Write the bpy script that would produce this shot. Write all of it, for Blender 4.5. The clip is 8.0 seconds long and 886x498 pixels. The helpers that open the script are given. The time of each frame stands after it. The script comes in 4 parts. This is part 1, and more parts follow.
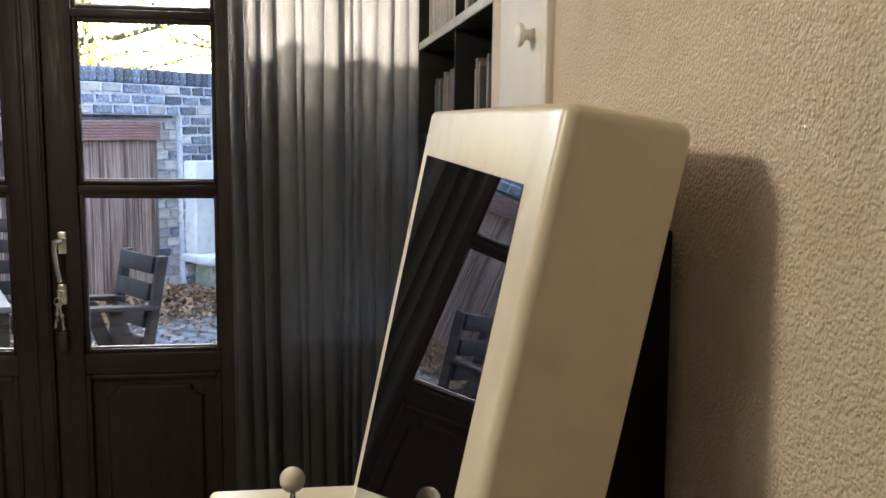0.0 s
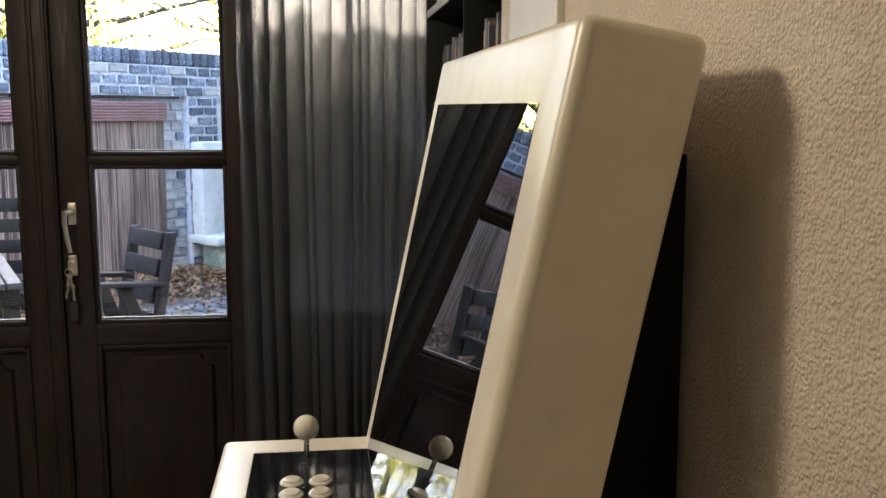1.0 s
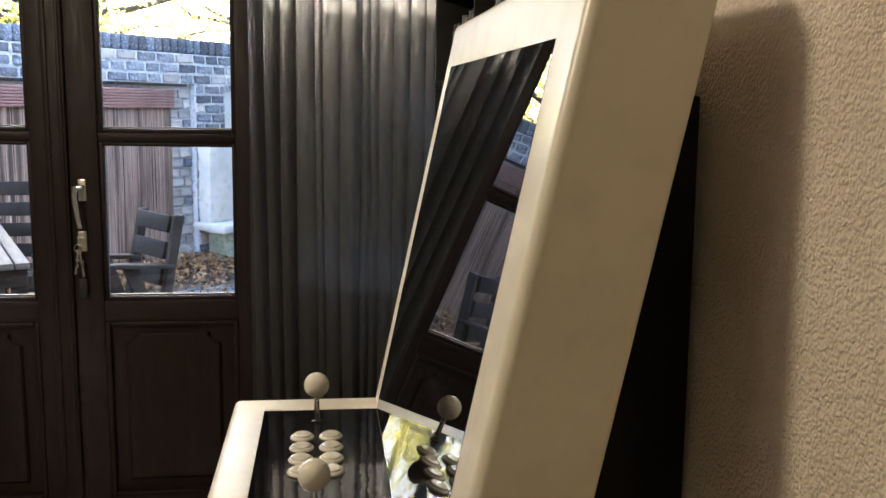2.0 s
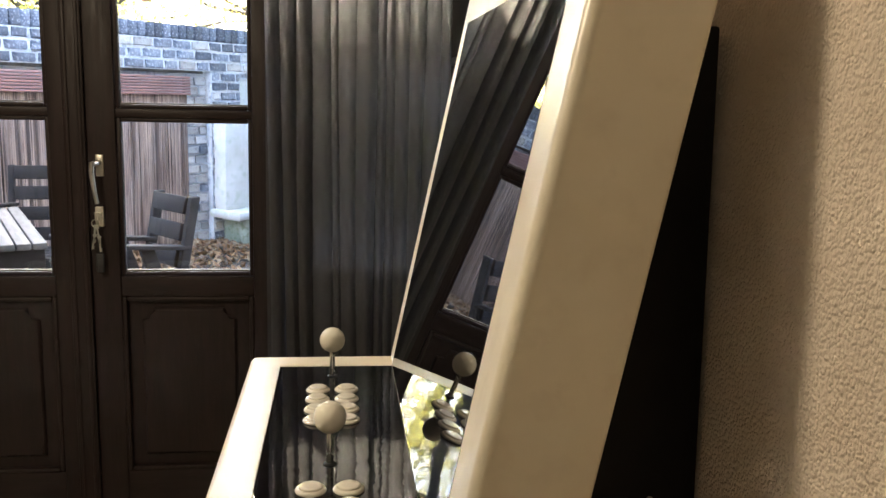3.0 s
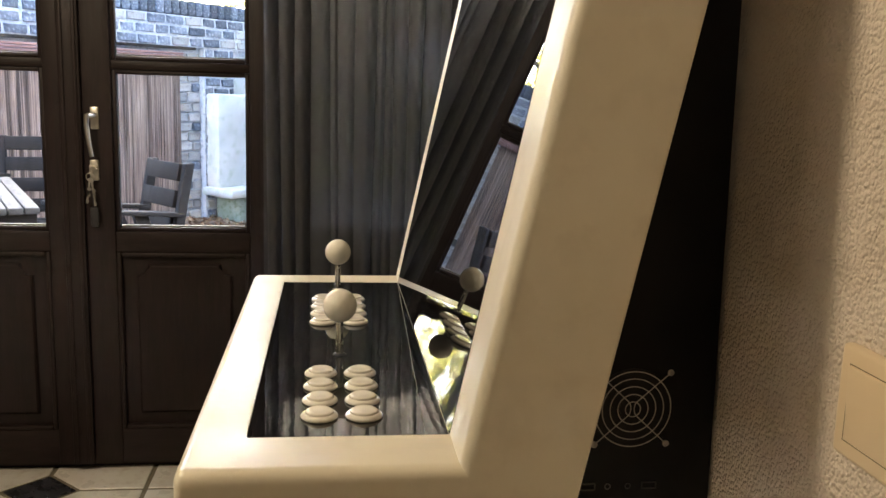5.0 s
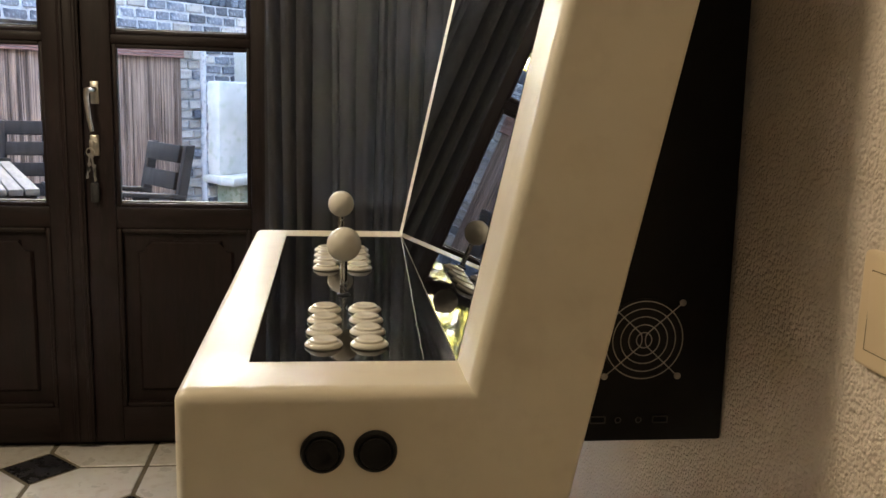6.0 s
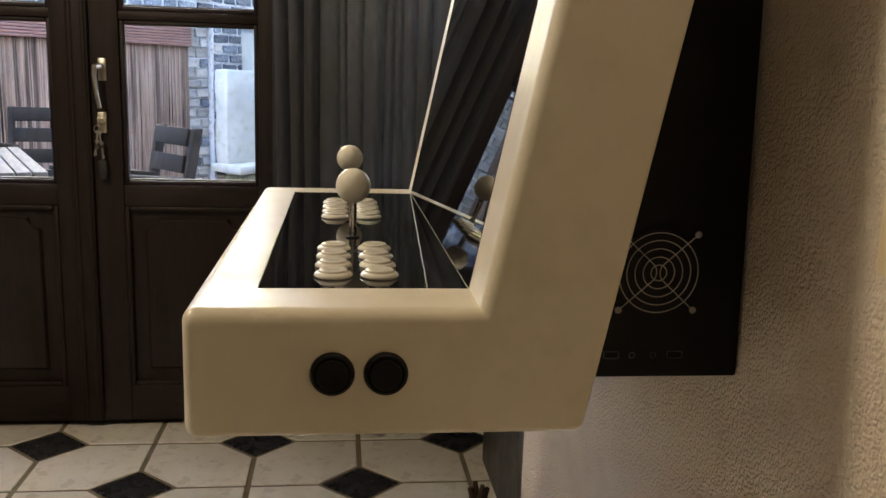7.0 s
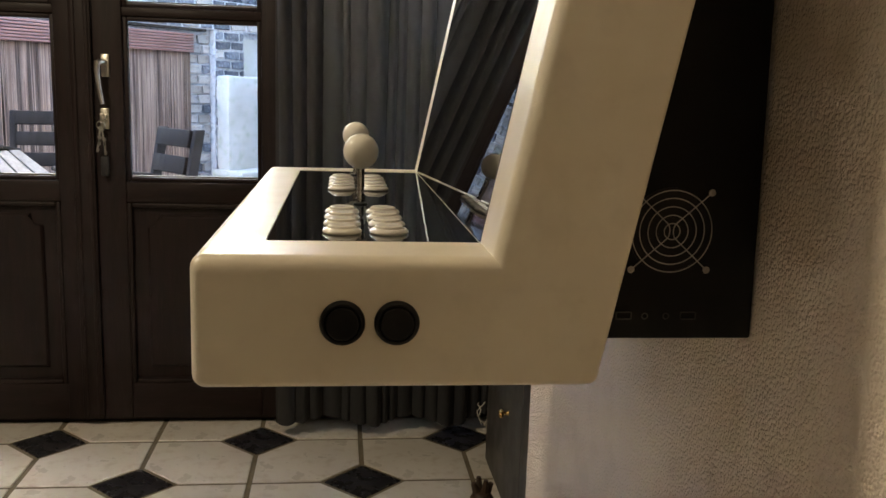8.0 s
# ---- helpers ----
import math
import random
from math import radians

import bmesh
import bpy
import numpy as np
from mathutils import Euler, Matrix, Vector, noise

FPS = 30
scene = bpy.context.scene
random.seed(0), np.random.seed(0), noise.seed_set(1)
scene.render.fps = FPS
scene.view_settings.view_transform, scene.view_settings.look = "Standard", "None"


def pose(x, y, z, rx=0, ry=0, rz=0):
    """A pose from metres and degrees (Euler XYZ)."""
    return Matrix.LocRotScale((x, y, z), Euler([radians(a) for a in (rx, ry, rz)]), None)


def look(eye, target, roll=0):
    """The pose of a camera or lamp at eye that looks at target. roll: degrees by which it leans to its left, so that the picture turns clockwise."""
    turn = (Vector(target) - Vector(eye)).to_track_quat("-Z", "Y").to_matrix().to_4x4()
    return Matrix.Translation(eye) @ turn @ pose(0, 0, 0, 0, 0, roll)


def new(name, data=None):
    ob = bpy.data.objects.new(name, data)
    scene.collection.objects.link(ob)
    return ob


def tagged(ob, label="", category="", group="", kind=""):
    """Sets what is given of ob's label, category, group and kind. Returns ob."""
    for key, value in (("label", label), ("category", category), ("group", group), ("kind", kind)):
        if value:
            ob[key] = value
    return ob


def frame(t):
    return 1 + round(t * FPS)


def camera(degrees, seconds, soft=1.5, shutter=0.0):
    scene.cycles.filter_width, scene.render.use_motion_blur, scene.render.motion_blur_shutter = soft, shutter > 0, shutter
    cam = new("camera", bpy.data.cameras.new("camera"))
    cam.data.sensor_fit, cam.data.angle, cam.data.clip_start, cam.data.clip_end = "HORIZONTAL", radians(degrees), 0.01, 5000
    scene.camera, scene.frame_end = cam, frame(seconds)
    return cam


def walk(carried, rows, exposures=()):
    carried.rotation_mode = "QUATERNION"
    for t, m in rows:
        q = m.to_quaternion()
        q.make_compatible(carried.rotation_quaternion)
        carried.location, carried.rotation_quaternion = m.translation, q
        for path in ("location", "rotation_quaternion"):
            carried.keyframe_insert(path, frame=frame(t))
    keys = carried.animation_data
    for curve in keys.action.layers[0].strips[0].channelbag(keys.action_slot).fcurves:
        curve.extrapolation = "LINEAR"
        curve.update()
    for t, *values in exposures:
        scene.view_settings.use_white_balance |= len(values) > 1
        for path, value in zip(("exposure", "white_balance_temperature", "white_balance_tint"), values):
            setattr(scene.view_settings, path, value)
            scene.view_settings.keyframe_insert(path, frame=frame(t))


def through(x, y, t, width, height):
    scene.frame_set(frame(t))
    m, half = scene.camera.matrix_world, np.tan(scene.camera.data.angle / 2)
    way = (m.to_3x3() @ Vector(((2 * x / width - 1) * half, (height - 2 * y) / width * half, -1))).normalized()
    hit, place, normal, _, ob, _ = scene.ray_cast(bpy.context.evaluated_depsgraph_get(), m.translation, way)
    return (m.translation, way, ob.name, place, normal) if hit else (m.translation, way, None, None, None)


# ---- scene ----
cam = camera(52.9, 8.0)
PATH = [
    (0, (-0.077, 0.263, 1.618), (0.208, 2.222, 1.336), 0.8),
    (0.5, (-0.081, 0.261, 1.597), (0.196, 2.22, 1.304), 0.5),
    (1, (-0.086, 0.252, 1.566), (0.185, 2.208, 1.252), 0.5),
    (1.5, (-0.093, 0.242, 1.542), (0.18, 2.197, 1.225), 0.9),
    (3, (-0.101, 0.222, 1.461), (0.13, 2.18, 1.125), 1.3),
    (3.5, (-0.103, 0.223, 1.435), (0.119, 2.182, 1.101), 1.2),
    (4, (-0.111, 0.217, 1.408), (0.13, 2.174, 1.078), 1.3),
    (4.5, (-0.115, 0.22, 1.377), (0.132, 2.173, 1.021), 1.7),
    (5, (-0.122, 0.228, 1.34), (0.129, 2.181, 0.988), 1.8),
    (6.5, (-0.125, 0.237, 1.247), (0.121, 2.187, 0.875), 1.8),
    (7, (-0.126, 0.238, 1.218), (0.107, 2.189, 0.842), 1.7),
    (7.5, (-0.13, 0.238, 1.194), (0.112, 2.192, 0.839), 1.8),
    (8, (-0.133, 0.241, 1.169), (0.099, 2.196, 0.819), 1.8),
]
EXPOSURES = [(0.0, 4.47, 6080, 8), (1.5, 4.40, 6150, 8), (3.0, 4.78, 6480, 8), (5.0, 4.86, 6550, 8), (6.5, 4.52, 6520, 8), (8.0, 4.55, 6480, 8)]
walk(cam, [(t, look(eye, target, roll)) for t, eye, target, roll in PATH], EXPOSURES)

# strengths of the light sources, the cloth's thinness, and the sun blocker's top
SKY, SUN, ROOM_LAMP, SPOT, REAR_LAMP = 0.15, 5.0, 2.85, 0.12, 0.14
CLOTH_THIN, CLOTH_SHEER, BLOCKER_TOP = 0.030, 0.020, 3.62

# ---------------------------------------------------------------- light
world = bpy.data.worlds.new("world")
scene.world = world
world.use_nodes = True
wn = world.node_tree.nodes
sky = wn.new("ShaderNodeTexSky")
sky.sky_type = "NISHITA"
sky.sun_disc = False
sky.sun_elevation = radians(38)
sky.sun_rotation = radians(30)
sky.dust_density = 4.2
sky.air_density = 0.8
wn["Background"].inputs["Strength"].default_value = SKY
world.node_tree.links.new(sky.outputs["Color"], wn["Background"].inputs["Color"])


def lamp(name, kind, m, energy, color, **more):
    data = bpy.data.lights.new(name, kind)
    data.energy, data.color = energy, color
    if kind == "SUN":
        data.angle = radians(more["angle"])
    else:
        data.shadow_soft_size = more["radius"]
    ob = new(name, data)
    ob.matrix_world = m
    return ob


SUN_WAY = Vector((0.50 * math.cos(radians(38)), 0.866 * math.cos(radians(38)), math.sin(radians(38))))
lamp("sun", "SUN", look(SUN_WAY * 30, (0, 0, 0)), SUN, (1.0, 0.93, 0.82), angle=0.5)
lamp("room_lamp", "POINT", pose(-1.40, 1.32, 2.30), ROOM_LAMP, (1.0, 0.83, 0.60), radius=0.13)
lamp("ceiling_spot", "POINT", pose(0.08, 0.70, 2.60), SPOT, (1.0, 0.80, 0.56), radius=0.04)
lamp("rear_lamp", "POINT", pose(-0.55, -0.85, 1.70), REAR_LAMP, (1.0, 0.80, 0.55), radius=0.12)


# ---------------------------------------------------------------- materials
class Nodes:
    def __init__(self, name):
        self.mat = bpy.data.materials.new(name)
        self.mat.use_nodes = True
        self.tree = self.mat.node_tree
        self.bsdf = self.tree.nodes["Principled BSDF"]
        self.out = self.tree.nodes["Material Output"]

    def add(self, kind, **values):
        n = self.tree.nodes.new(kind)
        for key, value in values.items():
            n.inputs[key.replace("_", " ")].default_value = value
        return n

    def link(self, a, b):
        self.tree.links.new(a, b)

    def coords(self, stretch=(1, 1, 1)):
        tex = self.tree.nodes.new("ShaderNodeTexCoord")
        mp = self.tree.nodes.new("ShaderNodeMapping")
        mp.inputs["Scale"].default_value = stretch
        self.link(tex.outputs["Object"], mp.inputs["Vector"])
        return mp.outputs["Vector"]

    def mix(self, fac, a, b):
        n = self.tree.nodes.new("ShaderNodeMix")
        n.data_type = "RGBA"
        for socket, value in ((n.inputs[0], fac), (n.inputs[6], a), (n.inputs[7], b)):
            if hasattr(value, "links"):
                self.link(value, socket)
            elif isinstance(value, (int, float)):
                socket.default_value = value
            else:
                socket.default_value = (*value[:3], 1)
        return n.outputs[2]

    def noise(self, vec, scale, detail=4, lo=0.35, hi=0.65, rough=0.55):
        n = self.add("ShaderNodeTexNoise", Scale=scale, Detail=detail, Roughness=rough)
        self.link(vec, n.inputs["Vector"])
        r = self.add("ShaderNodeMapRange", From_Min=lo, From_Max=hi)
        self.link(n.outputs["Fac"], r.inputs["Value"])
        return r.outputs["Result"]

    def bump(self, height, strength, distance, under=None):
        n = self.add("ShaderNodeBump", Strength=strength, Distance=distance)
        self.link(height, n.inputs["Height"])
        if under is not None:
            self.link(under, n.inputs["Normal"])
        self.link(n.outputs["Normal"], self.bsdf.inputs["Normal"])
        return n.outputs["Normal"]


def surface(name, a, b, scale=6, rough=0.5, metal=0.0, fine=80, relief=0.2, depth=0.001, stretch=(1, 1, 1), vary=0.0, islands=False, c=None, rough2=None, spec=0.5):
    """A procedural surface: broad change from a to b, fine relief, tone by piece."""
    n = Nodes(name)
    v = n.coords(stretch)
    col = n.mix(n.noise(v, scale), a, b)
    if c:
        col = n.mix(n.noise(v, scale * 5.3, 6, 0.52, 0.72), col, c)
    if vary:
        if islands:
            src = n.tree.nodes.new("ShaderNodeNewGeometry").outputs["Random Per Island"]
        else:
            src = n.tree.nodes.new("ShaderNodeObjectInfo").outputs["Random"]
        r = n.add("ShaderNodeMapRange", To_Min=1 - vary, To_Max=1 + vary)
        n.link(src, r.inputs["Value"])
        h = n.add("ShaderNodeHueSaturation")
        n.link(r.outputs["Result"], h.inputs["Value"])
        n.link(col, h.inputs["Color"])
        col = h.outputs["Color"]
    n.link(col, n.bsdf.inputs["Base Color"])
    n.bsdf.inputs["Metallic"].default_value = metal
    n.bsdf.inputs["Specular IOR Level"].default_value = spec
    rr = n.add("ShaderNodeMapRange", To_Min=rough, To_Max=rough2 if rough2 is not None else min(1, rough * 1.3))
    n.link(n.noise(v, scale * 2.7), rr.inputs["Value"])
    n.link(rr.outputs["Result"], n.bsdf.inputs["Roughness"])
    if relief:
        n.bump(n.noise(v, fine, 5, 0.2, 0.8), relief, depth)
    return n.mat


def glass_material():
    n = Nodes("window_glass")
    n.bsdf.inputs["Base Color"].default_value = (1, 1, 1, 1)
    n.bsdf.inputs["Transmission Weight"].default_value = 1
    n.bsdf.inputs["Roughness"].default_value = 0.0
    n.bsdf.inputs["IOR"].default_value = 1.45
    return n.mat


def cloth_material():
    """Thin dark curtain cloth that lets some light through."""
    n = Nodes("curtain_cloth")
    v = n.coords()
    weave = n.add("ShaderNodeTexWave", Scale=260.0, Distortion=2.0)
    weave.bands_direction = "Z"
    n.link(v, weave.inputs["Vector"])
    col = n.mix(n.noise(v, 3), (0.019, 0.019, 0.022), (0.028, 0.028, 0.029))
    n.link(col, n.bsdf.inputs["Base Color"])
    n.bsdf.inputs["Roughness"].default_value = 0.85
    n.bsdf.inputs["Sheen Weight"].default_value = 0.05
    n.bump(weave.outputs["Fac"], 0.25, 0.0006)
    t = n.add("ShaderNodeBsdfTranslucent", Color=(0.62, 0.56, 0.50, 1))
    m = n.add("ShaderNodeMixShader", Fac=CLOTH_THIN)
    n.link(n.bsdf.outputs[0], m.inputs[1])
    n.link(t.outputs[0], m.inputs[2])
    clear = n.add("ShaderNodeBsdfTransparent", Color=(1, 1, 1, 1))
    gaps = n.add("ShaderNodeMapRange", From_Min=0.3, From_Max=0.7, To_Min=0.3 * CLOTH_SHEER, To_Max=1.7 * CLOTH_SHEER)
    threads = n.add("ShaderNodeTexNoise", Scale=1.0, Detail=3.0)
    n.link(n.coords((420, 420, 60)), threads.inputs["Vector"])
    n.link(threads.outputs["Fac"], gaps.inputs["Value"])
    sheer = n.tree.nodes.new("ShaderNodeMixShader")
    n.link(gaps.outputs["Result"], sheer.inputs[0])
    n.link(m.outputs[0], sheer.inputs[1])
    n.link(clear.outputs[0], sheer.inputs[2])
    n.link(sheer.outputs[0], n.out.inputs["Surface"])
    return n.mat


def leaf_material(name, tones, through):
    n = Nodes(name)
    r = n.tree.nodes.new("ShaderNodeNewGeometry").outputs["Random Per Island"]
    ramp = n.tree.nodes.new("ShaderNodeValToRGB")
    ramp.color_ramp.elements[0].color = (*tones[0], 1)
    ramp.color_ramp.elements[1].color = (*tones[-1], 1)
    for i, t in enumerate(tones[1:-1]):
        e = ramp.color_ramp.elements.new((i + 1) / (len(tones) - 1))
        e.color = (*t, 1)
    n.link(r, ramp.inputs["Fac"])
    n.link(ramp.outputs["Color"], n.bsdf.inputs["Base Color"])
    n.bsdf.inputs["Roughness"].default_value = 0.6
    t = n.add("ShaderNodeBsdfTranslucent")
    n.link(ramp.outputs["Color"], t.inputs["Color"])
    m = n.add("ShaderNodeMixShader", Fac=through)
    n.link(n.bsdf.outputs[0], m.inputs[1])
    n.link(t.outputs[0], m.inputs[2])
    n.link(m.outputs[0], n.out.inputs["Surface"])
    return n.mat


def plaster_material():
    """Coarse rubbed wall plaster: a lumpy skin broken by small pits."""
    n = Nodes("rough_plaster")
    v = n.coords()
    warp = n.add("ShaderNodeTexNoise", Scale=110.0, Detail=3.0)
    n.link(v, warp.inputs["Vector"])
    vm = n.tree.nodes.new("ShaderNodeVectorMath")
    vm.operation = "MULTIPLY_ADD"
    n.link(warp.outputs["Color"], vm.inputs[0])
    vm.inputs[1].default_value = (0.006, 0.006, 0.006)
    n.link(v, vm.inputs[2])
    cell = n.add("ShaderNodeTexVoronoi", Scale=270.0)
    cell.feature = "SMOOTH_F1"
    cell.inputs["Smoothness"].default_value = 0.45
    n.link(vm.outputs[0], cell.inputs["Vector"])
    lumps = n.add("ShaderNodeMapRange", From_Min=0.72, From_Max=0.18)
    n.link(cell.outputs["Distance"], lumps.inputs["Value"])
    total = n.add("ShaderNodeMath")
    total.operation = "ADD"
    n.link(lumps.outputs["Result"], total.inputs[0])
    n.link(n.noise(v, 130, 3, 0.3, 0.8), total.inputs[1])
    col = n.mix(n.noise(v, 2.2), (0.64, 0.545, 0.45), (0.71, 0.61, 0.51))
    col = n.mix(n.noise(v, 14, 3, 0.5, 0.8), col, (0.60, 0.50, 0.40))
    n.link(col, n.bsdf.inputs["Base Color"])
    n.bsdf.inputs["Roughness"].default_value = 0.8
    n.bsdf.inputs["Specular IOR Level"].default_value = 0.3
    n.bump(total.outputs[0], 0.9, 0.0016)
    return n.mat


def gloss_black(name, ripple):
    """Black glass or acrylic sheet; ripple: how uneven its face is."""
    n = Nodes(name)
    v = n.coords()
    n.bsdf.inputs["Base Color"].default_value = (0.004, 0.004, 0.005, 1)
    smear = n.add("ShaderNodeMapRange", To_Min=0.0, To_Max=0.012)
    n.link(n.noise(v, 9), smear.inputs["Value"])
    n.link(smear.outputs["Result"], n.bsdf.inputs["Roughness"])
    n.bsdf.inputs["IOR"].default_value = 1.55
    if ripple:
        n.bump(n.noise(v, 24, 3, 0.2, 0.8), 1.0, ripple)
    return n.mat


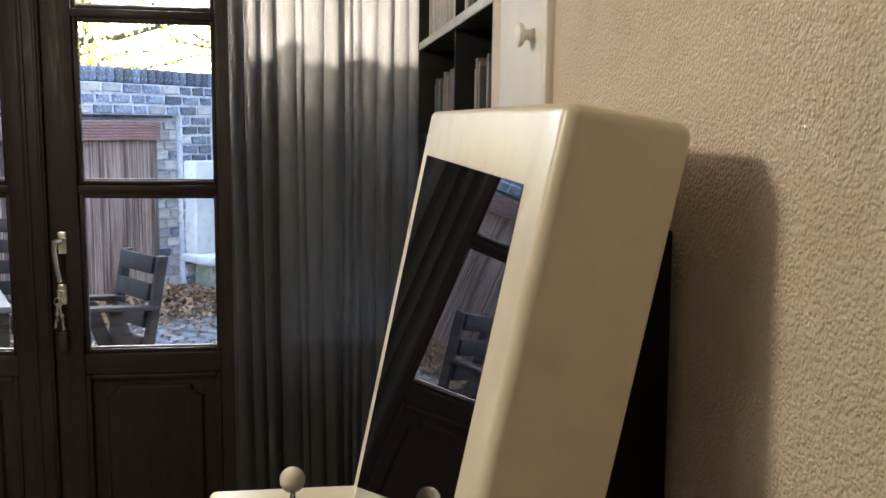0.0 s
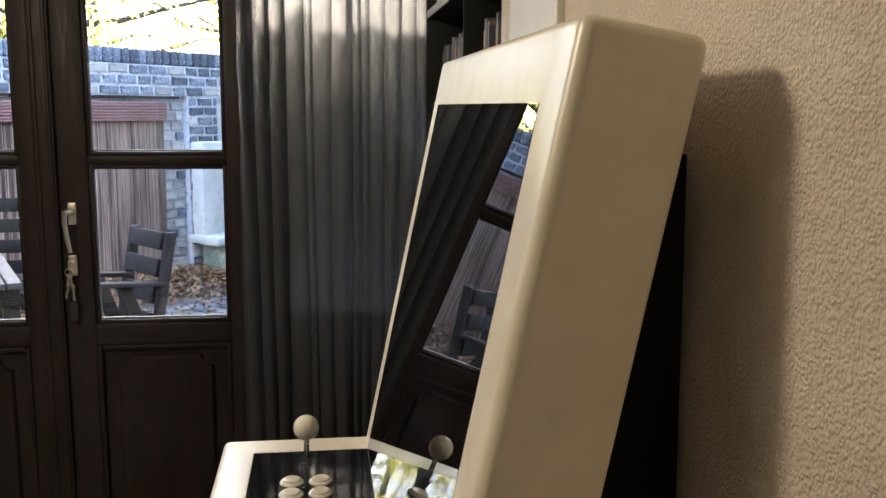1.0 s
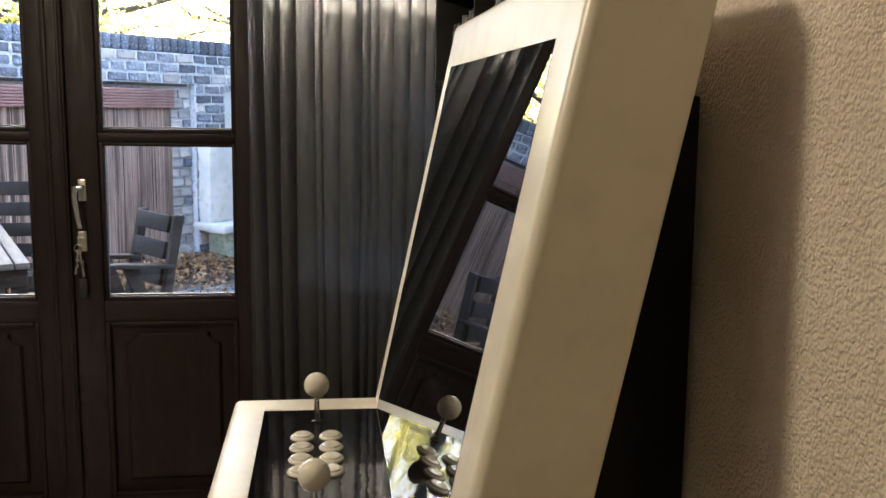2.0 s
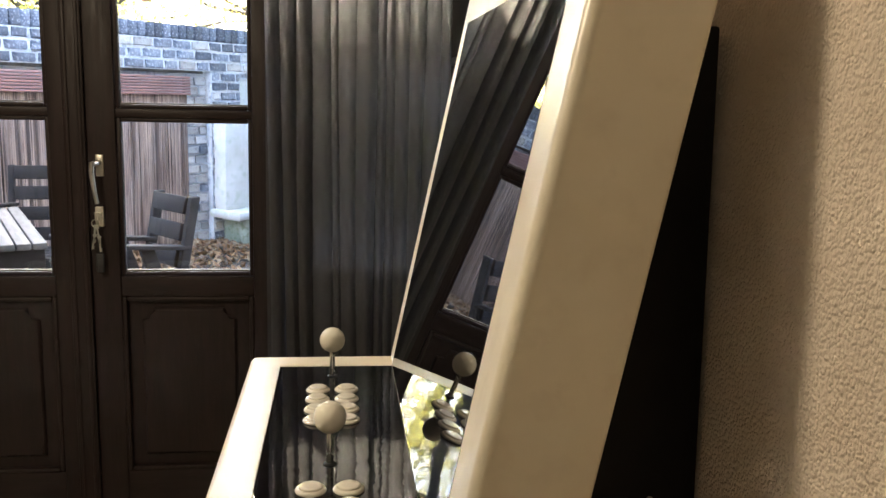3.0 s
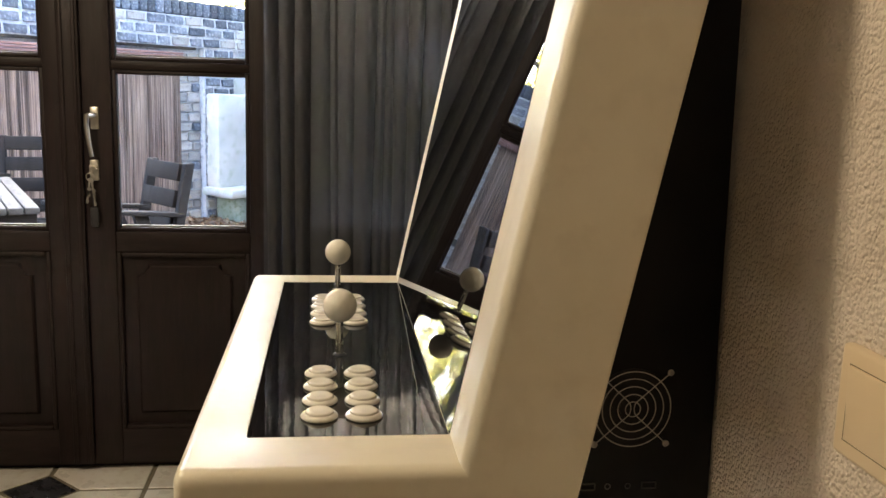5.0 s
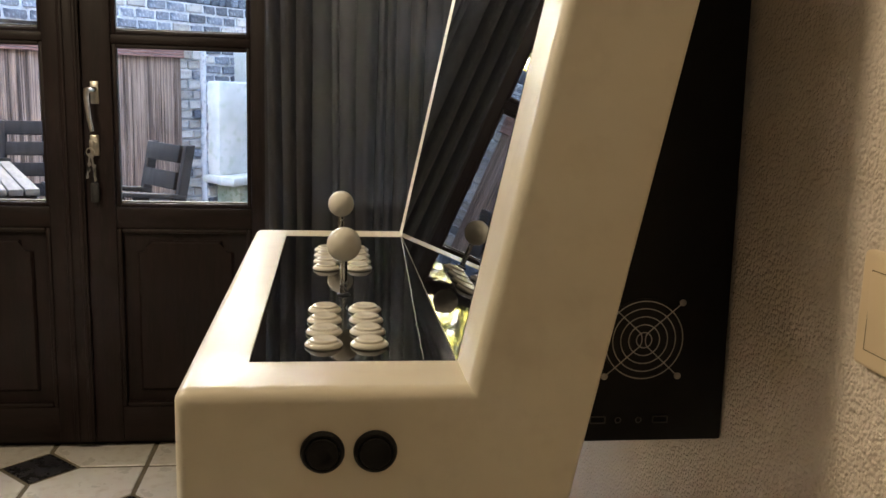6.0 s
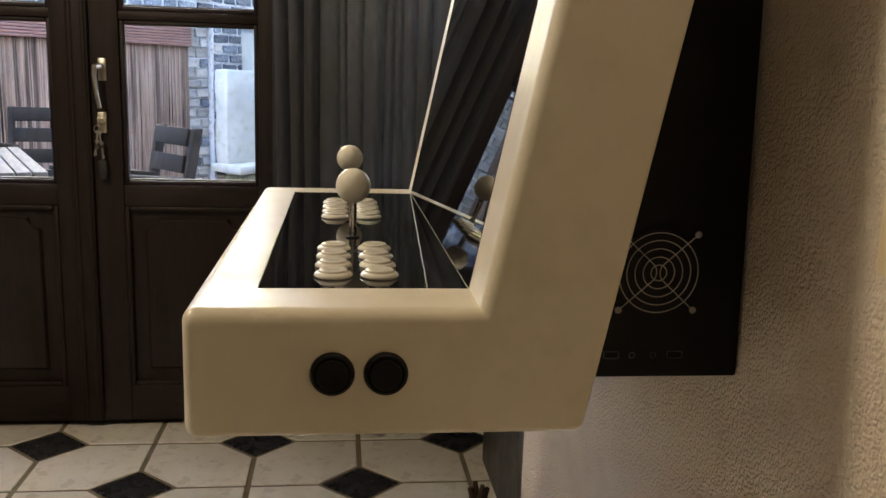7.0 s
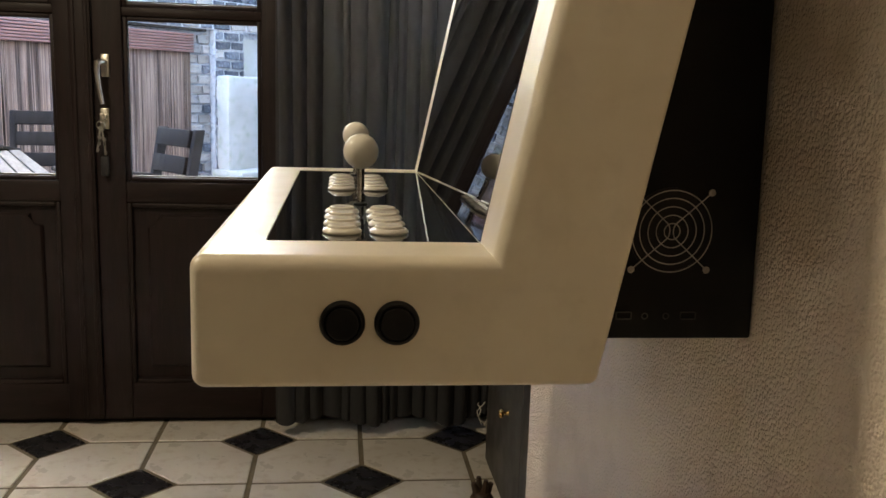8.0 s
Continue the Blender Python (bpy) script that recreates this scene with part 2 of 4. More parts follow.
MAT = {
    "white_paint": surface("white_lacquer", (0.70, 0.632, 0.495), (0.74, 0.672, 0.535), 5, 0.30, fine=120, relief=0.08, depth=0.0004, c=(0.67, 0.600, 0.470), rough2=0.42),
    "white_trim": surface("white_door_paint", (0.74, 0.72, 0.68), (0.80, 0.78, 0.74), 6, 0.4, fine=60, relief=0.1, depth=0.0005),
    "screen": gloss_black("screen_glass", 0.0),
    "panel": gloss_black("panel_acrylic", 0.00007),
    "case": surface("black_powder_coat", (0.005, 0.005, 0.006), (0.008, 0.008, 0.008), 9, 0.5, fine=400, relief=0.15, depth=0.0002, spec=0.18),
    "black_plastic": surface("black_plastic", (0.005, 0.005, 0.006), (0.008, 0.008, 0.009), 20, 0.36, relief=0, spec=0.25),
    "ball": surface("ivory_plastic", (0.74, 0.70, 0.61), (0.79, 0.75, 0.66), 15, 0.05, relief=0, rough2=0.09),
    "button": surface("white_button_plastic", (0.72, 0.68, 0.60), (0.78, 0.74, 0.66), 20, 0.05, relief=0, rough2=0.10),
    "steel": surface("bright_steel", (0.55, 0.54, 0.52), (0.68, 0.67, 0.64), 30, 0.22, metal=1, relief=0),
    "nickel": surface("brushed_nickel", (0.62, 0.58, 0.50), (0.74, 0.70, 0.62), 25, 0.28, metal=1, fine=200, relief=0.1, depth=0.0003),
    "brass": surface("brass", (0.55, 0.36, 0.12), (0.70, 0.48, 0.20), 25, 0.25, metal=1, relief=0),
    "wire": surface("dull_steel_wire", (0.44, 0.425, 0.40), (0.56, 0.54, 0.51), 40, 0.3, metal=1, relief=0),
    "port": surface("dark_nickel", (0.10, 0.097, 0.09), (0.16, 0.155, 0.145), 40, 0.35, metal=1, relief=0),
    "dark_wood": surface("dark_stained_wood", (0.0105, 0.0056, 0.0050), (0.0180, 0.0096, 0.0084), 5, 0.45, fine=40, relief=0.25, depth=0.0008, stretch=(7, 7, 0.6), c=(0.022, 0.0130, 0.0110), rough2=0.6, spec=0.28),
    "dark_wood_h": surface("dark_stained_rail_wood", (0.0105, 0.0056, 0.0050), (0.0180, 0.0096, 0.0084), 5, 0.45, fine=40, relief=0.25, depth=0.0008, stretch=(0.6, 7, 7), c=(0.022, 0.0130, 0.0110), rough2=0.6, spec=0.28),
    "bead": surface("pale_glazing_putty", (0.10, 0.085, 0.065), (0.15, 0.13, 0.10), 12, 0.6),
    "plaster": plaster_material(),
    "plain_wall": surface("painted_wall", (0.15, 0.130, 0.105), (0.19, 0.165, 0.135), 2, 0.8, fine=90, relief=0.5, depth=0.002),
    "ceiling": surface("ceiling_paint", (0.24, 0.225, 0.20), (0.28, 0.265, 0.24), 2, 0.9, fine=60, relief=0.2),
    "tile": surface("cream_floor_tile", (0.66, 0.62, 0.55), (0.73, 0.69, 0.62), 4, 0.25, fine=30, relief=0.12, depth=0.001, vary=0.05, c=(0.58, 0.52, 0.44), rough2=0.4),
    "tile_dark": surface("black_floor_tile", (0.018, 0.018, 0.022), (0.030, 0.030, 0.034), 8, 0.22, fine=40, relief=0.1, vary=0.15, rough2=0.35),
    "grout": surface("brown_grout", (0.15, 0.125, 0.085), (0.21, 0.175, 0.12), 14, 0.85, fine=200, relief=0.4, depth=0.001),
    "cloth": cloth_material(),
    "glass": glass_material(),
    "switch": surface("cream_switch_plastic", (0.70, 0.55, 0.36), (0.73, 0.58, 0.39), 12, 0.32, relief=0.05),
    "switch_gap": surface("brown_shadow_gap", (0.16, 0.11, 0.06), (0.20, 0.14, 0.08), 20, 0.6, relief=0),
    "black_wood": surface("black_bookcase_board", (0.007, 0.0065, 0.0065), (0.012, 0.011, 0.010), 6, 0.5, fine=60, relief=0.1, stretch=(1, 4, 4), spec=0.25),
    "pale_edge": surface("pale_shelf_edge", (0.42, 0.40, 0.37), (0.50, 0.48, 0.45), 8, 0.4, relief=0.05),
    "grey_board": surface("dark_grey_cabinet_board", (0.045, 0.042, 0.038), (0.060, 0.056, 0.050), 5, 0.4, fine=80, relief=0.1),
    "brick": surface("blue_grey_brick", (0.085, 0.10, 0.13), (0.20, 0.22, 0.255), 9, 0.85, fine=45, relief=0.8, depth=0.008, vary=0.5, c=(0.48, 0.52, 0.57)),
    "brick_pale": surface("limewashed_brick", (0.40, 0.39, 0.37), (0.55, 0.53, 0.50), 7, 0.9, fine=45, relief=0.7, depth=0.006, vary=0.25, c=(0.26, 0.24, 0.23)),
    "mortar": surface("pale_lime_mortar", (0.56, 0.59, 0.63), (0.74, 0.76, 0.78), 5, 0.95, fine=60, relief=0.8, depth=0.006, c=(0.30, 0.33, 0.37)),
    "reed": surface("weathered_reed", (0.19, 0.130, 0.105), (0.36, 0.270, 0.215), 5, 0.75, fine=60, relief=0.3, stretch=(3, 3, 0.4), vary=0.65, islands=True),
    "roll": surface("reddish_brown_slat", (0.25, 0.135, 0.115), (0.33, 0.185, 0.155), 6, 0.7, fine=50, relief=0.3, vary=0.15),
    "stone": surface("mossy_white_stone", (0.66, 0.67, 0.63), (0.80, 0.80, 0.77), 3, 0.85, fine=30, relief=0.6, depth=0.006, c=(0.56, 0.60, 0.50)),
    "stone_green": surface("algae_covered_stone", (0.28, 0.34, 0.26), (0.46, 0.50, 0.42), 5, 0.9, fine=30, relief=0.6, depth=0.006, c=(0.18, 0.24, 0.14)),
    "teak": surface("weathered_dark_teak", (0.015, 0.0120, 0.0105), (0.028, 0.0225, 0.0195), 5, 0.7, fine=40, relief=0.35, depth=0.001, stretch=(5, 1, 1), spec=0.25),
    "table_wood": surface("silvered_table_boards", (0.060, 0.056, 0.050), (0.095, 0.088, 0.078), 5, 0.65, fine=40, relief=0.35, depth=0.001, stretch=(6, 0.7, 6), vary=0.12),
    "cobble": surface("granite_cobble", (0.12, 0.13, 0.135), (0.20, 0.21, 0.21), 14, 0.7, fine=60, relief=0.6, depth=0.004, vary=0.25),
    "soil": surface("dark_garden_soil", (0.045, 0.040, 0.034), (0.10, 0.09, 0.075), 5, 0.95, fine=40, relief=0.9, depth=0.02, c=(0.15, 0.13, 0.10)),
    "litter": leaf_material("fallen_leaves", [(0.10, 0.055, 0.03), (0.28, 0.14, 0.06), (0.42, 0.26, 0.12), (0.20, 0.13, 0.09), (0.50, 0.38, 0.22)], 0.15),
    "leaf": leaf_material("autumn_leaves", [(0.16, 0.18, 0.05), (0.50, 0.46, 0.10), (0.68, 0.58, 0.15), (0.30, 0.32, 0.08), (0.64, 0.56, 0.20)], 0.65),
    "leaf_green": leaf_material("garden_leaves", [(0.06, 0.10, 0.03), (0.14, 0.20, 0.06), (0.24, 0.28, 0.08), (0.10, 0.15, 0.05)], 0.5),
    "bark": surface("tree_bark", (0.05, 0.043, 0.036), (0.10, 0.085, 0.07), 6, 0.9, fine=25, relief=0.9, depth=0.02, stretch=(3, 3, 0.6)),
    "render": surface("grey_blocker_render", (0.40, 0.38, 0.35), (0.48, 0.46, 0.43), 1.5, 0.9, fine=20, relief=0.4),
    "rope": surface("white_cord", (0.62, 0.58, 0.52), (0.72, 0.68, 0.62), 30, 0.8, relief=0.2),
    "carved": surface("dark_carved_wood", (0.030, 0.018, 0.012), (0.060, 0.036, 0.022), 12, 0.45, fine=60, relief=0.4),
    "key_fob": surface("black_leather", (0.012, 0.012, 0.014), (0.02, 0.02, 0.022), 30, 0.5, relief=0.2),
}
for i, (r, g, b) in enumerate([(0.50, 0.48, 0.44), (0.16, 0.14, 0.13), (0.30, 0.20, 0.16), (0.60, 0.58, 0.54), (0.09, 0.10, 0.12), (0.55, 0.37, 0.06), (0.22, 0.24, 0.22), (0.70, 0.69, 0.66)]):
    MAT["book%d" % i] = surface("book_cover_%s" % "abcdefgh"[i], (r, g, b), (r * 0.85, g * 0.85, b * 0.85), 18, 0.45, fine=90, relief=0.1)


# ---------------------------------------------------------------- mesh helpers
def finish(name, bm, material, parent=None, label="", smooth=False):
    bmesh.ops.recalc_face_normals(bm, faces=bm.faces)
    me = bpy.data.meshes.new(name)
    bm.to_mesh(me)
    bm.free()
    for m in material if isinstance(material, (list, tuple)) else [material]:
        me.materials.append(m)
    if smooth:
        me.shade_smooth()
        me.set_sharp_from_angle(angle=radians(38))
    ob = new(name, me)
    if parent is not None:
        ob.parent = parent
    if label:
        ob["label"] = label
    return ob


def part(name, bm, material, parent, label="", smooth=True):
    return finish(name, bm, material, parent, label, smooth)


def empty(name, m=None):
    ob = new(name)
    ob.empty_display_size = 0.05
    if m is not None:
        ob.matrix_world = m
    return ob


def block(x0, x1, y0, y1, z0, z1, bevel=0.0, seg=2, bm=None, m=None):
    out = bm if bm is not None else bmesh.new()
    tmp = bmesh.new()
    bmesh.ops.create_cube(tmp, size=1)
    bmesh.ops.scale(tmp, vec=(x1 - x0, y1 - y0, z1 - z0), verts=tmp.verts)
    bmesh.ops.translate(tmp, vec=((x0 + x1) / 2, (y0 + y1) / 2, (z0 + z1) / 2), verts=tmp.verts)
    if bevel:
        bmesh.ops.bevel(tmp, geom=list(tmp.edges), offset=bevel, segments=seg, affect="EDGES", profile=0.5)
    return pour(tmp, out, m)


def pour(tmp, out, m=None):
    """Moves the mesh tmp into out, by the pose m."""
    if m is not None:
        bmesh.ops.transform(tmp, matrix=m, verts=tmp.verts)
    seen = {v: out.verts.new(v.co) for v in tmp.verts}
    for f in tmp.faces:
        try:
            g = out.faces.new([seen[v] for v in f.verts])
            g.material_index, g.smooth = f.material_index, f.smooth
        except ValueError:
            pass
    tmp.free()
    return out


def lathe(profile, steps=32, bm=None, m=None):
    """A turned shape round z from (radius, height) pairs."""
    tmp = bmesh.new()
    rings = []
    for r, z in profile:
        if r < 1e-6:
            rings.append([tmp.verts.new((0, 0, z))])
        else:
            rings.append([tmp.verts.new((r * math.cos(2 * math.pi * i / steps), r * math.sin(2 * math.pi * i / steps), z)) for i in range(steps)])
    for a, b in zip(rings, rings[1:]):
        for i in range(steps):
            j = (i + 1) % steps
            if len(a) == 1 and len(b) == 1:
                continue
            if len(a) == 1:
                tmp.faces.new((a[0], b[i], b[j]))
            elif len(b) == 1:
                tmp.faces.new((a[i], a[j], b[0]))
            else:
                tmp.faces.new((a[i], a[j], b[j], b[i]))
    return pour(tmp, bm if bm is not None else bmesh.new(), m)


def tube(points, radius, steps=8, bm=None, closed=False, taper=None):
    """A round bar along points."""
    out = bm if bm is not None else bmesh.new()
    pts = [Vector(p) for p in points]
    rings = []
    n = len(pts)
    side = None
    for i, p in enumerate(pts):
        a = pts[(i - 1) % n] if closed or i else p
        b = pts[(i + 1) % n] if closed or i < n - 1 else p
        d = (b - a).normalized()
        if side is None:
            side = d.orthogonal().normalized()
        side = (side - d * side.dot(d)).normalized()
        up = d.cross(side)
        r = radius if taper is None else radius + (taper - radius) * i / (n - 1)
        rings.append([out.verts.new(p + side * r * math.cos(2 * math.pi * k / steps) + up * r * math.sin(2 * math.pi * k / steps)) for k in range(steps)])
    pairs = list(zip(rings, rings[1:])) + ([(rings[-1], rings[0])] if closed else [])
    for a, b in pairs:
        for k in range(steps):
            j = (k + 1) % steps
            out.faces.new((a[k], a[j], b[j], b[k]))
    if not closed:
        out.faces.new(rings[0][::-1])
        out.faces.new(rings[-1])
    return out


def prism(outline, y0, y1, bm=None):
    """An (x, z) outline drawn out along y."""
    out = bm if bm is not None else bmesh.new()
    a = [out.verts.new((x, y0, z)) for x, z in outline]
    b = [out.verts.new((x, y1, z)) for x, z in outline]
    out.faces.new(a)
    out.faces.new(b[::-1])
    for i in range(len(a)):
        j = (i + 1) % len(a)
        out.faces.new((a[i], a[j], b[j], b[i]))
    return out


def structure(name, bm, material, label, category, smooth=False):
    return tagged(finish(name, bm, material, None, "", smooth), label, category, kind="structure")


# ---------------------------------------------------------------- room shell
WALL_X = 0.243
ROOM_L, ROOM_B, CEIL, DOOR_Y = -4.6, -4.6, 2.75, 3.29

wall_bm = block(WALL_X, WALL_X + 0.36, ROOM_B, 1.878, 0, CEIL)
structure("wall_east", wall_bm, MAT["plaster"], "cream wall with coarse sprayed plaster finish", "wall")
structure("wall_niche", block(0.66, 0.80, 1.878, 3.42, 0, CEIL), MAT["plain_wall"], "plain painted wall behind the bookcase", "wall")
structure("wall_west", block(ROOM_L - 0.2, ROOM_L, ROOM_B, 3.42, 0, CEIL), MAT["plain_wall"], "plain painted side wall", "wall")
structure("wall_south", block(ROOM_L - 0.2, WALL_X + 0.36, ROOM_B - 0.2, ROOM_B, 0, CEIL), MAT["plain_wall"], "plain painted back wall", "wall")
structure("ceiling", block(ROOM_L - 0.2, 0.80, ROOM_B - 0.2, 3.55, CEIL, CEIL + 0.15), MAT["ceiling"], "white painted ceiling", "ceiling")
north = block(ROOM_L - 0.2, -1.60, DOOR_Y + 0.02, DOOR_Y + 0.26, 0, CEIL)
block(-1.60, 0.52, DOOR_Y + 0.02, DOOR_Y + 0.26, 2.50, CEIL, bm=north)
block(0.52, 0.80, DOOR_Y + 0.02, DOOR_Y + 0.26, 0, CEIL, bm=north)
structure("wall_north", north, MAT["plain_wall"], "painted wall around the garden doors", "wall")
floor_bm = block(ROOM_L - 0.2, 0.80, ROOM_B - 0.2, DOOR_Y + 0.26, -0.12, -0.004)
floor = structure("floor", floor_bm, MAT["grout"], "cream and black tiled floor with brown grout", "floor")


# ---------------------------------------------------------------- garden doors
def leaf_frame(x0, x1, left, right, bars=True):
    """One door leaf between x0 and x1, with stiles of the given widths: three panes over a raised panel."""
    door = empty("garden_door", pose((x0 + x1) / 2, DOOR_Y, 0))
    ox = -(x0 + x1) / 2
    a, b = x0 + left, x1 - right
    y0, y1 = -0.028, 0.028
    part("stile", block(x0 + ox, a + ox, y0, y1, 0.024, 2.49, 0.004), MAT["dark_wood"], door)
    part("stile", block(b + ox, x1 + ox, y0, y1, 0.024, 2.49, 0.004), MAT["dark_wood"], door)
    for z0, z1, name in ((0.024, 0.150, "bottom_rail"), (0.772, 0.842, "middle_rail"), (1.372, 1.402, "glazing_bar"), (1.930, 1.956, "glazing_bar"), (2.40, 2.49, "top_rail")):
        if name == "glazing_bar" and not bars:
            continue
        part(name, block(a + ox - 0.001, b + ox + 0.001, y0 + 0.003, y1 - 0.003, z0, z1, 0.005), MAT["dark_wood_h"], door)
    for z0, z1 in ((0.842, 1.372), (1.402, 1.930), (1.956, 2.40)) if bars else ((0.842, 2.40),):
        bm = bmesh.new()
        w = 0.014
        for r in ((a + ox, a + ox + w, z0, z1), (b + ox - w, b + ox, z0, z1), (a + ox + w, b + ox - w, z0, z0 + w), (a + ox + w, b + ox - w, z1 - w, z1)):
            block(r[0], r[1], -0.016, 0.016, r[2], r[3], 0.004, bm=bm)
        pane_frame = part("glazing_bead", bm, MAT["dark_wood"], door)
        sill = block(a + ox + 0.012, b + ox - 0.012, -0.004, 0.014, z0 + w, z0 + w + 0.005, 0.001)
        part("putty_line", sill, MAT["bead"], pane_frame, "pale putty line at the foot of the glass")
        pane = part("pane", block(a + ox + 0.010, b + ox - 0.010, -0.002, 0.002, z0 + 0.010, z1 - 0.010), MAT["glass"], door, "clear window glass", smooth=False)
        pane.visible_shadow = False
    # panel with moulding and a raised field with cut upper corners
    bm = block(a + ox - 0.001, b + ox + 0.001, -0.006, 0.010, 0.149, 0.773)
    panel = part("door_panel", bm, MAT["dark_wood"], door)
    bm = bmesh.new()
    for r in ((a + ox, a + ox + 0.016, 0.150, 0.772), (b + ox - 0.016, b + ox, 0.150, 0.772), (a + ox + 0.016, b + ox - 0.016, 0.150, 0.166), (a + ox + 0.016, b + ox - 0.016, 0.756, 0.772)):
        block(r[0], r[1], -0.030, -0.006, r[2], r[3], 0.006, bm=bm)
    part("moulding", bm, MAT["dark_wood"], panel)
    c0, c1, zb, zt = a + ox + 0.062, b + ox - 0.062, 0.205, 0.730
    outline = [(c0, zb), (c1, zb), (c1, zt - 0.04)]
    for k in range(1, 6):
        g = math.pi / 2 * k / 6
        outline.append((c1 - 0.035 * math.sin(g), zt - 0.04 + 0.012 * (1 - math.cos(g))))
    outline += [(c1 - 0.040, zt), (c0 + 0.040, zt)]
    for k in range(5, 0, -1):
        g = math.pi / 2 * k / 6
        outline.append((c0 + 0.035 * math.sin(g), zt - 0.04 + 0.012 * (1 - math.cos(g))))
    outline.append((c0, zt - 0.04))
    bm = prism(outline, -0.020, -0.006)
    edges = [e for e in bm.edges if all(abs(v.co.y + 0.020) < 1e-5 for v in e.verts)]
    bmesh.ops.bevel(bm, geom=edges, offset=0.008, segments=2, affect="EDGES", profile=0.3)
    part("raised_field", bm, MAT["dark_wood"], panel)
    return door


right_leaf = leaf_frame(-0.925, -0.290, 0.094, 0.102)
tagged(right_leaf, "dark-stained wooden garden door with three panes", "door", "garden doors", "structure")
left_leaf = leaf_frame(-1.575, -0.929, 0.102, 0.113)
tagged(left_leaf, "closed dark wooden door leaf with glass panes", "door", "garden doors", "structure")
# cover strip over the meeting stiles
strip = empty("door_cover_strip", pose(-0.957, DOOR_Y - 0.028, 0))
tagged(strip, "moulded dark wooden strip covering the door joint", "door trim", kind="structure")
bm = block(-0.034, 0.034, -0.016, 0.0, 0.03, 2.49, 0.005)
part("strip_body", bm, MAT["dark_wood"], strip)
bm = bmesh.new()
for x in (-0.020, 0.020):
    block(x - 0.006, x + 0.006, -0.021, -0.0155, 0.03, 2.49, 0.003, bm=bm)
part("strip_bead", bm, MAT["dark_wood"], strip)
# threshold added to close the gap where daylight leaks in
structure("door_threshold", block(-1.578, 0.515, DOOR_Y + 0.012, DOOR_Y + 0.14, -0.003, 0.021, 0.003), MAT["dark_wood_h"], "dark wooden threshold added under the garden doors to stop daylight", "threshold")
jamb = block(-1.60, -1.578, DOOR_Y - 0.02, DOOR_Y + 0.24, 0, 2.50)
block(-1.578, 0.52, DOOR_Y - 0.02, DOOR_Y + 0.24, 2.494, 2.53, bm=jamb)
structure("door_frame", jamb, MAT["dark_wood"], "dark-stained wooden frame of the garden doors", "door frame")
# glazed side light behind the curtain
side = leaf_frame(-0.283, 0.515, 0.08, 0.08, False)
side.name = "side_light"
tagged(side, "glazed side panel covered by the curtain", "window", kind="structure")

# lever handle on the right leaf
h = empty("door_handle", pose(-0.879, DOOR_Y - 0.028, 1.215))
h.parent = right_leaf
h.matrix_world = pose(-0.884, DOOR_Y - 0.028, 1.215)
h["label"] = "brushed nickel cremone lever handle"
part("backplate", block(-0.013, 0.013, -0.008, 0, -0.036, 0.036, 0.003), MAT["nickel"], h)
bm = tube([(0, -0.004, 0.010), (-0.003, -0.036, 0.010), (-0.012, -0.048, 0.008)], 0.009, 12)
tube([(-0.013, -0.048, 0.014), (-0.015, -0.049, -0.020), (-0.009, -0.047, -0.080), (-0.002, -0.045, -0.122)], 0.0092, 12, bm=bm, taper=0.0065)
part("lever", bm, MAT["nickel"], h)
k = empty("door_lock", pose(-0.878, DOOR_Y - 0.028, 1.040))
k.parent = right_leaf
k.matrix_world = pose(-0.889, DOOR_Y - 0.028, 1.046)
k["label"] = "nickel lock plate with hanging keys"
part("lock_plate", block(-0.014, 0.014, -0.012, 0, -0.034, 0.034, 0.004), MAT["nickel"], k)
bm = lathe([(0, 0.0), (0.009, 0.0), (0.009, 0.012), (0, 0.012)], 16, m=pose(0, -0.012, 0.006, 90))
part("lock_cylinder", bm, MAT["nickel"], k)
bm = bmesh.new()
tube([(-0.010 + 0.013 * math.sin(a / 10 * math.tau), -0.026, -0.020 + 0.013 * math.cos(a / 10 * math.tau)) for a in range(10)], 0.0016, 6, bm=bm, closed=True)
block(-0.012, -0.002, -0.026, -0.022, -0.012, 0.018, 0.001, bm=bm)
part("key_ring", bm, MAT["nickel"], k)
bm = bmesh.new()
for dx, dz, tilt, ln in ((-0.012, -0.030, 6, 0.055), (-0.006, -0.034, -7, 0.052), (-0.014, -0.060, 12, 0.048), (0.0, -0.066, -3, 0.050)):
    m = pose(dx, -0.026, dz, 0, tilt, 0)
    lathe([(0, -0.0012), (0.0062, -0.0012), (0.0062, 0.0012), (0, 0.0012)], 14, bm=bm, m=m @ pose(0, 0, 0, 90))
    block(-0.0028, 0.0028, -0.001, 0.001, -ln, -0.006, bm=bm, m=m)
    block(0.002, 0.0052, -0.001, 0.001, -ln + 0.002, -ln + 0.012, bm=bm, m=m)
part("key_bunch", bm, MAT["wire"], k, "bunch of small metal keys")
bm = block(-0.013, 0.013, -0.030, -0.018, -0.185, -0.120, 0.005)
tube([(-0.006, -0.025, -0.060), (-0.002, -0.024, -0.125)], 0.002, 6, bm=bm)
part("key_fob", bm, MAT["key_fob"], k, "black leather key fob")


